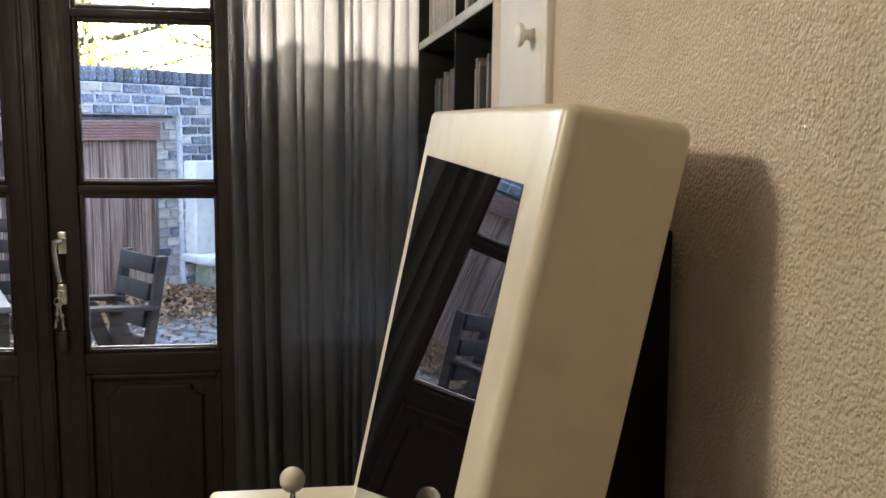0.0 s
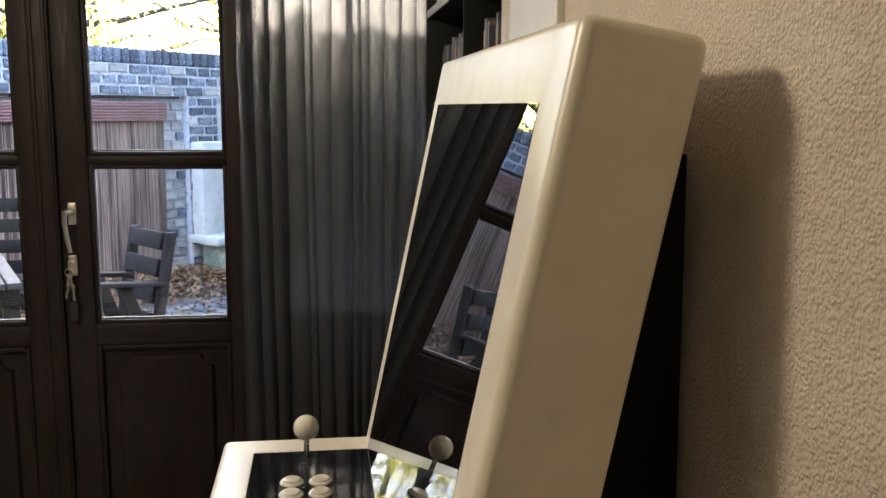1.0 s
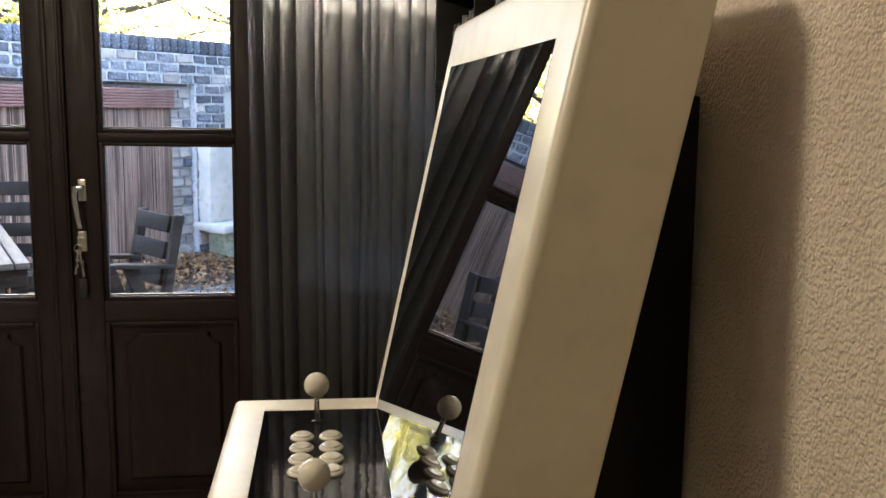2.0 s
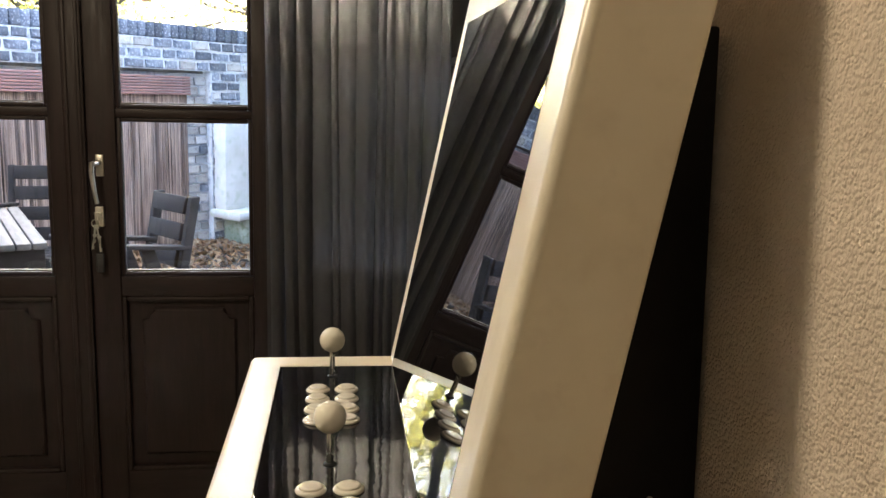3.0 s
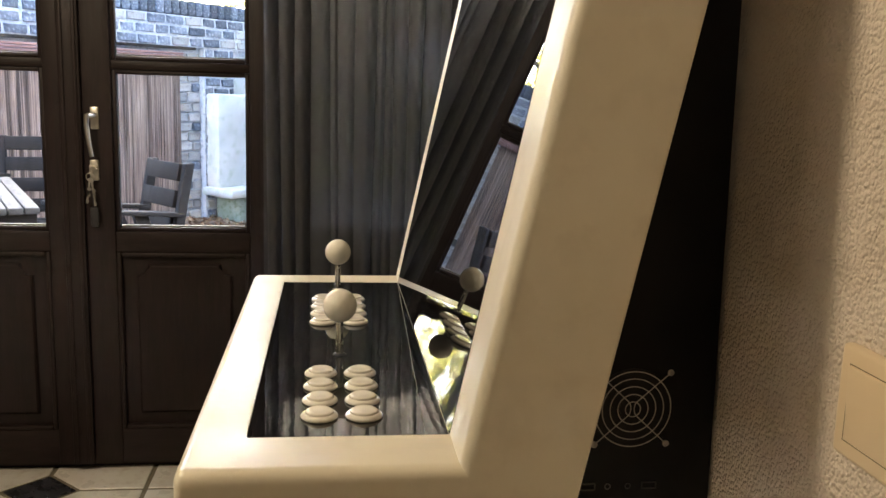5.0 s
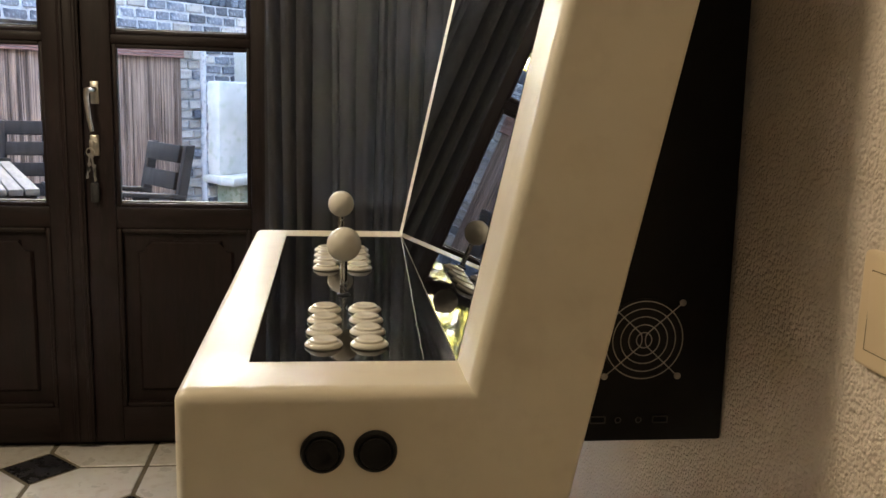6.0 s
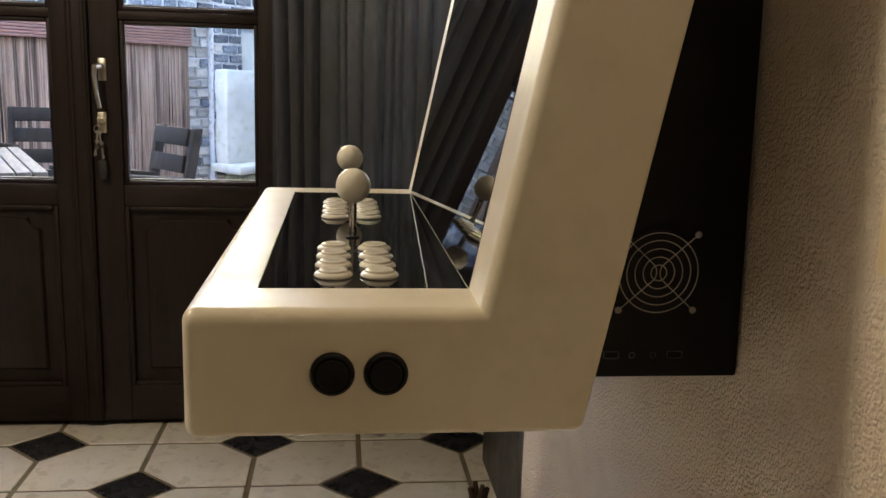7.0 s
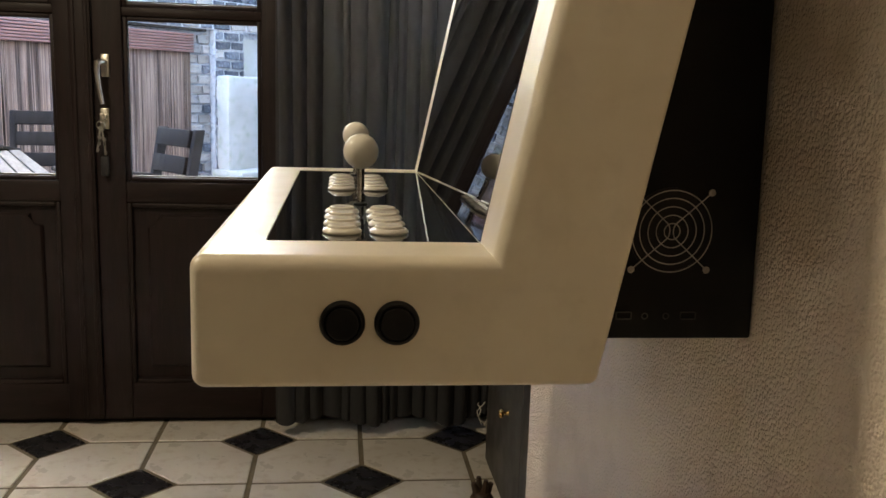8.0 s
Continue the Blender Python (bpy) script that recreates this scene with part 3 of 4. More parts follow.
# ---------------------------------------------------------------- curtain
def curtain():
    """Pleats of uneven width: flat rounded faces with narrow creases between, wavy at the hem."""
    bm = bmesh.new()
    rows, cols = 46, 460
    x0, x1 = -0.338, 0.56
    rnd = random.Random(12)
    folds = []
    x = x0
    while x < x1 + 0.1:
        w = rnd.choice((0.030, 0.036, 0.044, 0.052, 0.062, 0.046)) * rnd.uniform(0.9, 1.1)
        folds.append((x, w, rnd.uniform(0.45, 1.0) * (0.018 + 0.28 * w), rnd.uniform(0.75, 1.5), rnd.uniform(0.5, 0.95), rnd.uniform(0, 6)))
        x += w
    grid = []
    for i in range(rows + 1):
        z = 0.054 + (2.70 - 0.054) * i / rows
        low = 1 - z / 2.7
        line = []
        for j in range(cols + 1):
            x = x0 + (x1 - x0) * j / cols
            q = x + 0.012 * math.sin(1.1 * z + 7 * x) * low + 0.004 * math.sin(2.6 * z + 31 * x)
            f = folds[0]
            for g in folds:
                if g[0] <= q:
                    f = g
            a = min(max((q - f[0]) / f[1], 0), 1) ** f[3]
            y = f[2] * (0.85 + 0.3 * low + 0.12 * math.sin(1.7 * z + f[5])) * math.sin(math.pi * a) ** f[4] - 0.015
            y += 0.014 * math.sin(23 * x + 0.7 * z + 2.2) * (0.35 + 1.1 * low ** 3) + 0.005 * math.sin(29 * x + 1.5 * z) + 0.002 * noise.noise((x * 30, z * 3, 0))
            hem = 0.010 * noise.noise((x * 9, 0.3, 1)) - 0.012 * math.sin(23 * x + 2.2) if i == 0 else 0
            line.append(bm.verts.new((x, 3.135 - y, z + hem)))
        grid.append(line)
    for i in range(rows):
        for j in range(cols):
            bm.faces.new((grid[i][j], grid[i][j + 1], grid[i + 1][j + 1], grid[i + 1][j]))
    ob = finish("curtain", bm, MAT["cloth"], smooth=False)
    ob.data.shade_smooth()
    return tagged(ob, "long dark grey pleated curtain, drawn and partly sunlit", "curtain")


curtain()


# ---------------------------------------------------------------- wall arcade machine
def ring_face(bm, test, corners, depth, normal):
    """Cuts a rectangular recess with the given corners into the one face that test picks."""
    face = max((f for f in bm.faces if test(f)), key=lambda f: f.calc_area())
    outer = list(face.verts)
    pts = [Vector(c) for c in corners]
    mid = sum(pts, Vector()) / 4
    inner = []
    for v in outer:
        inner.append(bm.verts.new(min(pts, key=lambda p: ((p - mid).normalized() - (v.co - mid).normalized()).length)))
    bm.faces.remove(face)
    n = len(outer)
    lower = [bm.verts.new(v.co - normal * depth) for v in inner]
    for i in range(n):
        j = (i + 1) % n
        bm.faces.new((outer[i], outer[j], inner[j], inner[i]))
        bm.faces.new((inner[i], inner[j], lower[j], lower[i]))
    bm.faces.new(lower)


def rounded_prism(outline, y0, y1, corner, edge, ease, keep):
    """An (x, z) outline along y, its corners rounded but the one at index keep; at both ends each side eases inwards by edge times its share."""
    pts = [Vector((x, z)) for x, z in outline]
    n = len(pts)

    def shrunk(d):
        lines = []
        for i in range(n):
            p, q = pts[i], pts[(i + 1) % n]
            e = (q - p).normalized()
            lines.append((p + Vector((-e.y, e.x)) * d * ease[i], e))
        poly = []
        for i in range(n):
            (p, e), (q, g) = lines[i - 1], lines[i]
            t = (q - p).cross(g) / e.cross(g)
            poly.append(p + e * t)
        loop = []
        for i, p in enumerate(poly):
            if i == keep:
                loop.append(p)
                continue
            u, v = (poly[i - 1] - p).normalized(), (poly[(i + 1) % n] - p).normalized()
            half = u.angle(v) / 2
            r = max(0.003, corner - 0.4 * d)
            c = p + (u + v).normalized() * r / math.sin(half)
            a0, a1 = p + u * r / math.tan(half) - c, p + v * r / math.tan(half) - c
            turn = a0.angle_signed(a1)
            for k in range(6):
                g = -turn * k / 5
                loop.append(c + Vector((a0.x * math.cos(g) - a0.y * math.sin(g), a0.x * math.sin(g) + a0.y * math.cos(g))))
        return loop

    bm = bmesh.new()
    rings = []
    steps = 8
    plan = [(y0 + edge * (1 - math.sin(a)), edge * (1 - math.cos(a))) for a in [math.pi / 2 * (1 - k / steps) for k in range(steps + 1)]]
    plan += [(y1 - (y - y0), d) for y, d in reversed(plan)]
    for y, d in plan:
        rings.append([bm.verts.new((q.x, y, q.y)) for q in shrunk(d)])
    m = len(rings[0])
    for a, b in zip(rings, rings[1:]):
        for i in range(m):
            j = (i + 1) % m
            bm.faces.new((a[i], a[j], b[j], b[i]))
    bm.faces.new(rings[0])
    bm.faces.new(rings[-1])
    return bm


def arcade():
    Y0, Y1 = 0.877, 1.618
    thing = empty("arcade_machine", pose(0.0, 1.247, 0.955))
    tagged(thing, "white wall-mounted arcade cabinet with black screen and controls", "arcade machine")
    back = thing.matrix_world.inverted()

    def put(name, bm, material, label="", smooth=True, parent=None):
        bmesh.ops.transform(bm, matrix=back, verts=bm.verts)
        ob = part(name, bm, material, parent or thing, label, smooth)
        return ob

    foot, top = Vector((-0.0185, 0, 1.048)), Vector((0.1000, 0, 1.635))
    up = (top - foot).normalized()
    out = Vector((-up.z, 0, up.x))
    outline = [(-0.240, 0.948), (0.0655, 0.948), (0.1965, 1.6185), (top.x, top.z), (foot.x, foot.z), (-0.240, 1.048)]
    bm = rounded_prism(outline, Y0, Y1, 0.010, 0.013, (0.5, 0.4, 0.8, 1.0, 1.0, 0.7), 4)
    bmesh.ops.recalc_face_normals(bm, faces=bm.faces)
    z = 1.048
    ring_face(bm, lambda f: f.normal.z > 0.99, [(-0.191, 0.948, z), (-0.0187, 0.948, z), (-0.0187, 1.558, z), (-0.191, 1.558, z)], 0.0025, Vector((0, 0, 1)))

    def scr(s, y, lift=0.0):
        return foot + up * s + out * lift + Vector((0, y, 0))

    ring_face(bm, lambda f: f.normal.dot(out) > 0.99, [scr(0.001, 0.948), scr(0.533, 0.950), scr(0.533, 1.562), scr(0.001, 1.562)], 0.0025, out)
    body = put("cabinet_body", bm, MAT["white_paint"], "white lacquered wooden body with rounded edges")
    for p in body.data.polygons:
        p.use_smooth = True
    body.data.set_sharp_from_angle(angle=radians(25))
    # black control panel and screen glass, let into the body
    bm = block(-0.1905, -0.0191, 0.9485, 1.5575, 1.0456, 1.0476, 0.0004, 1)
    put("control_panel", bm, MAT["panel"], "glossy black acrylic control panel", False)
    bm = bmesh.new()
    lo = [bm.verts.new(p) for p in (scr(0.0, 0.9485, -0.0024), scr(0.5325, 0.9505, -0.0024), scr(0.5325, 1.5615, -0.0024), scr(0.0, 1.5615, -0.0024))]
    hi = [bm.verts.new(v.co + out * 0.0029) for v in lo]
    bm.faces.new(lo)
    bm.faces.new(hi)
    for i in range(4):
        j = (i + 1) % 4
        bm.faces.new((lo[i], lo[j], hi[j], hi[i]))
    put("screen", bm, MAT["screen"], "black reflective monitor glass, switched off", False)

    # joysticks
    for y in (1.185, 1.508):
        stick = lathe([(0, 0), (0.0075, 0), (0.0075, 0.001), (0.006, 0.002), (0, 0.002)], 24, m=pose(-0.111, y, 1.0476))
        base = put("joystick", stick, MAT["black_plastic"], "joystick with steel shaft and ivory ball top")
        put("shaft", tube([(-0.111, y, 1.048), (-0.111, y, 1.095)], 0.0040, 16), MAT["steel"], "steel shaft", parent=base)
        prof = [(0, -0.0186)] + [(0.0186 * math.cos(radians(a)), 0.0186 * math.sin(radians(a))) for a in range(-84, 90, 6)] + [(0, 0.0186)]
        put("ball_top", lathe(prof, 48, m=pose(-0.111, y, 1.1035)), MAT["ball"], "ivory plastic ball", parent=base)
    # two rows of four buttons for each player
    for y0 in (0.995, 1.3215):
        for col, x in enumerate((-0.1305, -0.0905)):
            for row in range(4):
                y = y0 + row * 0.0402
                m = pose(x, y, 1.0476)
                bez = put("button", lathe([(0, 0), (0.0160, 0), (0.0168, 0.0010), (0.0168, 0.0018), (0.0160, 0.0030), (0.0147, 0.0041), (0.0136, 0.0046), (0.0131, 0.0046), (0.0128, 0.0040), (0.0128, 0.0), (0, 0)], 36, m=m), MAT["button"], "white arcade push button")
                put("plunger", lathe([(0, 0.0005), (0.0126, 0.0005), (0.0126, 0.0050), (0.0121, 0.0062), (0.0108, 0.0069), (0.0088, 0.0070), (0.0050, 0.0066), (0, 0.0064)], 36, m=m), MAT["button"], parent=bez)
    # black side buttons
    for x in (-0.1300, -0.0900):
        m = pose(x, Y0, 0.9995, 90) @ Matrix.Scale(1.05, 4)
        bez = put("side_button", lathe([(0, 0), (0.0160, 0), (0.0160, 0.0016), (0.0153, 0.0034), (0.0142, 0.0044), (0.0128, 0.0045), (0.0122, 0.0036), (0.0122, 0.0), (0, 0)], 40, m=m), MAT["black_plastic"], "black side push button")
        put("plunger", lathe([(0, 0.0005), (0.0119, 0.0005), (0.0119, 0.0052), (0.0113, 0.0060), (0.0100, 0.0063), (0.0060, 0.0056), (0, 0.0052)], 40, m=m), MAT["black_plastic"], parent=bez)

    # black case behind, hung on the wall
    bm = prism([(0.050, 0.954), (WALL_X - 0.001, 0.954), (WALL_X - 0.012, 1.528), (0.155, 1.528)], 0.992, 1.50)
    bmesh.ops.bevel(bm, geom=list(bm.edges), offset=0.003, segments=2, affect="EDGES", profile=0.5)
    case = put("rear_case", bm, MAT["case"], "black metal electronics case on the wall")
    fx, fz, fy = 0.1585, 1.0530, 0.9905
    bm = bmesh.new()
    for r in (0.0072, 0.0145, 0.0220, 0.0295, 0.0365):
        tube([(fx + r * math.cos(a * math.tau / 48), fy - 0.0020, fz + r * math.sin(a * math.tau / 48)) for a in range(48)], 0.00052, 6, bm=bm, closed=True)
    for sx in (-1, 1):
        for sz in (-1, 1):
            curve = [(fx + sx * (0.0016 + 0.004 * (1 - math.cos(a))), fy - 0.0008, fz + sz * 0.0075 * math.sin(a)) for a in (0, 0.4, 0.8, 1.2)]
            curve += [(fx + sx * 0.0345, fy - 0.0008, fz + sz * 0.0345)]
            tube(curve, 0.00052, 6, bm=bm)
            tube([(fx + sx * 0.0347 + 0.0026 * math.cos(a * math.tau / 14), fy - 0.0008, fz + sz * 0.0347 + 0.0026 * math.sin(a * math.tau / 14)) for a in range(14)], 0.0007, 6, bm=bm, closed=True)
    grille = put("fan_grille", bm, MAT["wire"], "round steel wire fan guard", parent=case)
    bm = lathe([(0, 0), (0.0385, 0), (0.0385, 0.0012), (0.036, 0.0012), (0.036, 0.0004), (0, 0.0004)], 48, m=pose(fx, fy + 0.0015, fz, 90))
    put("fan_rim", bm, MAT["black_plastic"], parent=case)
    bm = lathe([(0, 0), (0.012, 0), (0.012, 0.0009), (0, 0.0009)], 32, m=pose(fx, fy + 0.0014, fz, 90))
    put("fan_hub", bm, MAT["black_plastic"], parent=case)
    for sx in (-1, 1):
        for sz in (-1, 1):
            put("screw", lathe([(0, 0), (0.0026, 0), (0.0023, 0.0010), (0.0014, 0.0014), (0.0010, 0.0006), (0, 0.0006)], 16, m=pose(fx + sx * 0.0347, fy + 0.0012, fz + sz * 0.0347, 90)), MAT["wire"], parent=case)
    for x in (0.1400, 0.1597):
        put("audio_jack", tube([(x + 0.0026 * math.cos(a * math.tau / 20), fy + 0.0008, 0.9755 + 0.0026 * math.sin(a * math.tau / 20)) for a in range(20)], 0.0006, 6, closed=True), MAT["port"], parent=case)
    for x in (0.1205, 0.1802):
        bm = bmesh.new()
        for r in ((-0.0068, 0.0068, 0.0028, 0.0034), (-0.0068, 0.0068, -0.0034, -0.0028), (-0.0072, -0.0066, -0.0030, 0.0030), (0.0066, 0.0072, -0.0030, 0.0030)):
            block(x + r[0], x + r[1], fy - 0.0005, fy + 0.0016, 0.9760 + r[2], 0.9760 + r[3], bm=bm)
        put("usb_port", bm, MAT["port"], parent=case, smooth=False)
    return thing


arcade()


# ---------------------------------------------------------------- wall switch and cupboard door
def wall_switch():
    sw = empty("light_switch", pose(WALL_X, 0.750, 1.136))
    tagged(sw, "cream plastic rocker light switch on the plaster wall", "light switch")
    bm = block(-0.0095, 0.001, -0.040, 0.040, -0.0400, 0.0400, 0.004, 3)
    part("switch_plate", bm, MAT["switch"], sw)
    bm = bmesh.new()
    for r in ((-0.0276, 0.0276, 0.0269, 0.0276), (-0.0276, 0.0276, -0.0276, -0.0269), (-0.0274, -0.0269, -0.0269, 0.0269), (0.0269, 0.0274, -0.0269, 0.0269)):
        block(-0.0097, -0.008, r[0], r[1], r[2], r[3], bm=bm)
    part("rocker_gap", bm, MAT["switch_gap"], sw, "dark shadow gap", smooth=False)
    bm = block(-0.0108, -0.006, -0.0268, 0.0268, -0.0268, 0.0268, 0.0015, 2)
    for v in bm.verts:
        if v.co.x < -0.008:
            v.co.x -= 0.0012 * (v.co.z / 0.027)
    part("rocker", bm, MAT["switch"], sw)


wall_switch()

cup = empty("cupboard_door", pose(WALL_X, 1.632, 1.97))
tagged(cup, "white painted cupboard door flush in the wall", "cupboard door")
part("door_leaf", block(-0.006, 0.012, -0.159, 0.151, -0.40, 0.40, 0.003), MAT["white_trim"], cup)
part("door_edging", block(-0.012, 0.006, -0.182, -0.160, -0.405, 0.405, 0.003), MAT["white_trim"], cup, "white edge strip")
bm = lathe([(0, 0), (0.0105, 0), (0.0090, 0.003), (0.0074, 0.007), (0.0078, 0.013), (0.0150, 0.0165), (0.0172, 0.019), (0.0166, 0.023), (0.0110, 0.0260), (0, 0.0268)], 32, m=pose(-0.006, -0.086, -0.226, 0, -90, 0))
part("door_knob", bm, MAT["white_trim"], cup, "turned white wooden knob")


# ---------------------------------------------------------------- bookcase and books
def book(x, y, z, thick, deep, high, tilt, material):
    b = empty("book", pose(x, y, z, tilt, 0, 0))
    t = 0.0018
    bm = block(0, deep, 0, t, 0, high, 0.0006, 1)
    block(0, deep, thick - t, thick, 0, high, 0.0006, 1, bm=bm)
    block(-0.0015, t, 0, thick, 0, high, 0.0008, 1, bm=bm)
    part("cover", bm, material, b, smooth=False)
    part("pages", block(0.003, deep - 0.004, t, thick - t, 0.003, high - 0.004), MAT["rope"], b, "cut paper edges", smooth=False)
    return b


def bookcase():
    c = empty("bookcase", pose(0.40, 2.44, 0.90))
    tagged(c, "tall black bookcase with pale-edged shelves, full of books", "bookcase")
    inv = c.matrix_world.inverted()
    x0, x1, y0, y1 = 0.246, 0.56, 1.882, 3.075
    S = 0.020

    def put(name, bm, mat, label="", parent=None):
        bmesh.ops.transform(bm, matrix=inv, verts=bm.verts)
        return part(name, bm, mat, parent or c, label)

    zs = (0.90, 1.20, 1.560, 1.836, 2.13, 2.42)
    put("side_panel", block(x0, x1, y0, y0 + S, 0.90, 2.44, 0.001), MAT["black_wood"])
    put("side_panel", block(x0, x1, y1 - S, y1, 0.90, 2.44, 0.001), MAT["black_wood"])
    put("back_panel", block(x1, x1 + 0.008, y0, y1, 0.90, 2.44), MAT["black_wood"])
    for z in zs:
        s = put("shelf", block(x0 + 0.004, x1, y0 + S, y1 - S, z, z + 0.022, 0.001), MAT["black_wood"])
        put("shelf_edge", block(x0, x0 + 0.004, y0 + S, y1 - S, z, z + 0.022, 0.001), MAT["pale_edge" if z > 1.7 else "black_wood"], "pale edging strip" if z > 1.7 else "", s)
    ym = 2.400
    for a, b in zip(zs, zs[1:]):
        put("divider", block(x0 + 0.010, x1, ym - 0.006, ym + 0.006, a + 0.022, b, 0.001), MAT["black_wood"])
    rnd = random.Random(11)
    for z, lo, hi, hmin, hmax, tones in ((1.582, 1.930, 2.25, 0.150, 0.178, (1, 4, 6, 5, 1, 4, 2, 4)), (1.582, 2.412, 2.90, 0.135, 0.172, (6, 1, 4, 2, 4, 1, 6)),
                                         (1.858, 1.930, 2.385, 0.15, 0.20, (1, 0, 3, 4, 2)), (1.858, 2.412, 3.03, 0.17, 0.24, (7, 3, 7, 0, 7)),
                                         (2.152, 1.930, 2.385, 0.15, 0.22, (1, 0, 3, 4, 2)), (2.152, 2.412, 3.03, 0.17, 0.24, (7, 3, 2, 0, 7))):
        y, i = lo, 0
        while y < hi - 0.02:
            t = rnd.uniform(0.008, 0.026)
            tone = tones[i % len(tones)]
            high = rnd.uniform(hmin, hmax)
            ob = book(x0 + 0.020 + rnd.uniform(0, 0.02), y, z + 0.001, t, rnd.uniform(0.12, 0.17), high, rnd.uniform(-1.2, 0.0), MAT["book%d" % tone])
            words = {0: "pale grey", 1: "dark brown", 2: "reddish brown", 3: "off-white", 4: "dark blue", 5: "mustard yellow", 6: "grey green", 7: "white"}[tone]
            tagged(ob, "%s upright book with a slim spine on the shelf" % words, "book", "books in the bookcase")
            y += t + 0.0015
            i += 1


bookcase()

low = empty("low_cabinet", pose(0.49, 2.362, 0))
tagged(low, "low dark grey cabinet with a small brass knob", "cabinet")
part("cabinet_body", block(-0.140, 0.14, -0.455, 0.516, 0.012, 0.898, 0.003), MAT["grey_board"], low)
part("plinth", block(-0.146, 0.13, -0.455, 0.520, 0.0, 0.020, 0.003), MAT["pale_edge"], low, "worn pale plinth strip")
for a, b in ((-0.450, 0.000), (0.004, 0.512)):
    d = part("cabinet_door", block(-0.155, -0.1405, a, b, 0.024, 0.890, 0.003), MAT["grey_board"], low)
    yk = 0.175 if a > -0.1 else -0.43
    part("knob", lathe([(0, 0), (0.008, 0), (0.005, 0.006), (0.005, 0.012), (0.012, 0.017), (0.013, 0.021), (0.009, 0.026), (0, 0.027)], 20, m=pose(-0.155, yk, 0.300, 0, -90, 0)), MAT["brass"], d, "small brass knob")

# carved ornament on the floor, and a cord hanging at the cabinet's end
orn = bmesh.new()
lathe([(0, 0), (0.060, 0), (0.062, 0.02), (0.050, 0.07), (0.036, 0.12), (0.030, 0.15), (0.020, 0.165), (0, 0.168)], 16, bm=orn)
for i, (dx, dy, ln) in enumerate(((-0.020, 0.0, 0.040), (-0.007, 0.010, 0.052), (0.007, -0.004, 0.048), (0.020, 0.004, 0.038))):
    tube([(dx * 0.5, dy * 0.5, 0.150), (dx * 0.9, dy, 0.175), (dx * 1.2, dy, 0.150 + ln)], 0.0115, 8, bm=orn, taper=0.006)
ob = finish("carved_ornament", orn, MAT["carved"], smooth=True)
ob.matrix_world = pose(0.236, 2.34, 0.0)
tagged(ob, "small dark carved wooden ornament with finger-like tips", "ornament")
bm = bmesh.new()
rnd = random.Random(3)
for i in range(7):
    pts = [Vector((rnd.uniform(-0.03, 0.03), rnd.uniform(-0.02, 0.02), 0.004))]
    for j in range(7):
        pts.append(pts[-1] + Vector((rnd.uniform(-0.022, 0.022), rnd.uniform(-0.012, 0.012), rnd.uniform(0.002, 0.022))))
    tube(pts, 0.0022, 6, bm=bm)
tube([(0, -0.006, 0.04), (0.012, -0.020, 0.25), (0.020, -0.024, 0.55), (0.024, -0.026, 0.80)], 0.0022, 6, bm=bm)
ob = finish("cord_bundle", bm, MAT["rope"], smooth=True)
ob.matrix_world = pose(0.346, 2.898, 0.12) @ Matrix.Scale(0.75, 4)
tagged(ob, "tangle of white cord hanging beside the dark cabinet", "cord")


# ---------------------------------------------------------------- garden
structure("ground", block(-60, 60, DOOR_Y + 0.26, 120, -0.30, -0.015), MAT["soil"], "dark garden soil and paving", "ground")

PHI = radians(50)
WALL_M = Matrix.Translation((-1.13, 8.9, -0.012)) @ Matrix.Rotation(PHI, 4, "Z")   # x along the wall, -y towards the house
garden_wall = empty("garden_wall", WALL_M)
tagged(garden_wall, "old blue-grey brick garden wall with an upright brick coping", "garden wall", kind="structure")
bm = block(-5.0, 4.0, 0.012, 0.40, -0.2, 1.93)
block(-5.0, 4.0, -0.060, 0.012, 1.655, 1.92, bm=bm)
block(-0.285, 0.070, -0.060, 0.012, -0.2, 1.655, bm=bm)
core = part("wall_core", bm, MAT["mortar"], garden_wall, smooth=False)
# thin strip below the brick band, in the dark soil colour
part("band_foot_strip", block(-5.0, -0.36, -0.045, 0.02, 1.632, 1.656, 0.004), MAT["soil"], garden_wall, "thin dark strip under the brick band")

BRICKS = {}


def brick_mesh(lx, ly, lz, i, key):
    name = (lx, ly, lz, i, key)
    if name not in BRICKS:
        bm = block(-lx / 2, lx / 2, -ly / 2, ly / 2, -lz / 2, lz / 2, 0.006, 1)
        rnd = random.Random(i * 7 + 1)
        for v in bm.verts:
            v.co += Vector([rnd.uniform(-0.005, 0.005) for _ in range(3)])
        me = bpy.data.meshes.new("brick")
        bm.to_mesh(me)
        bm.free()
        me.materials.append(MAT[key])
        BRICKS[name] = me
    return BRICKS[name]


def brick(x, y, z, lx, ly, lz, rnd, key="brick", name="brick"):
    ob = new(name, brick_mesh(lx, ly, lz, rnd.randrange(4), key))
    ob.parent = garden_wall
    ob.matrix_local = pose(x, y + rnd.uniform(-0.005, 0.004), z, rnd.uniform(-1, 1), rnd.uniform(-1.2, 1.2), rnd.uniform(-1, 1))


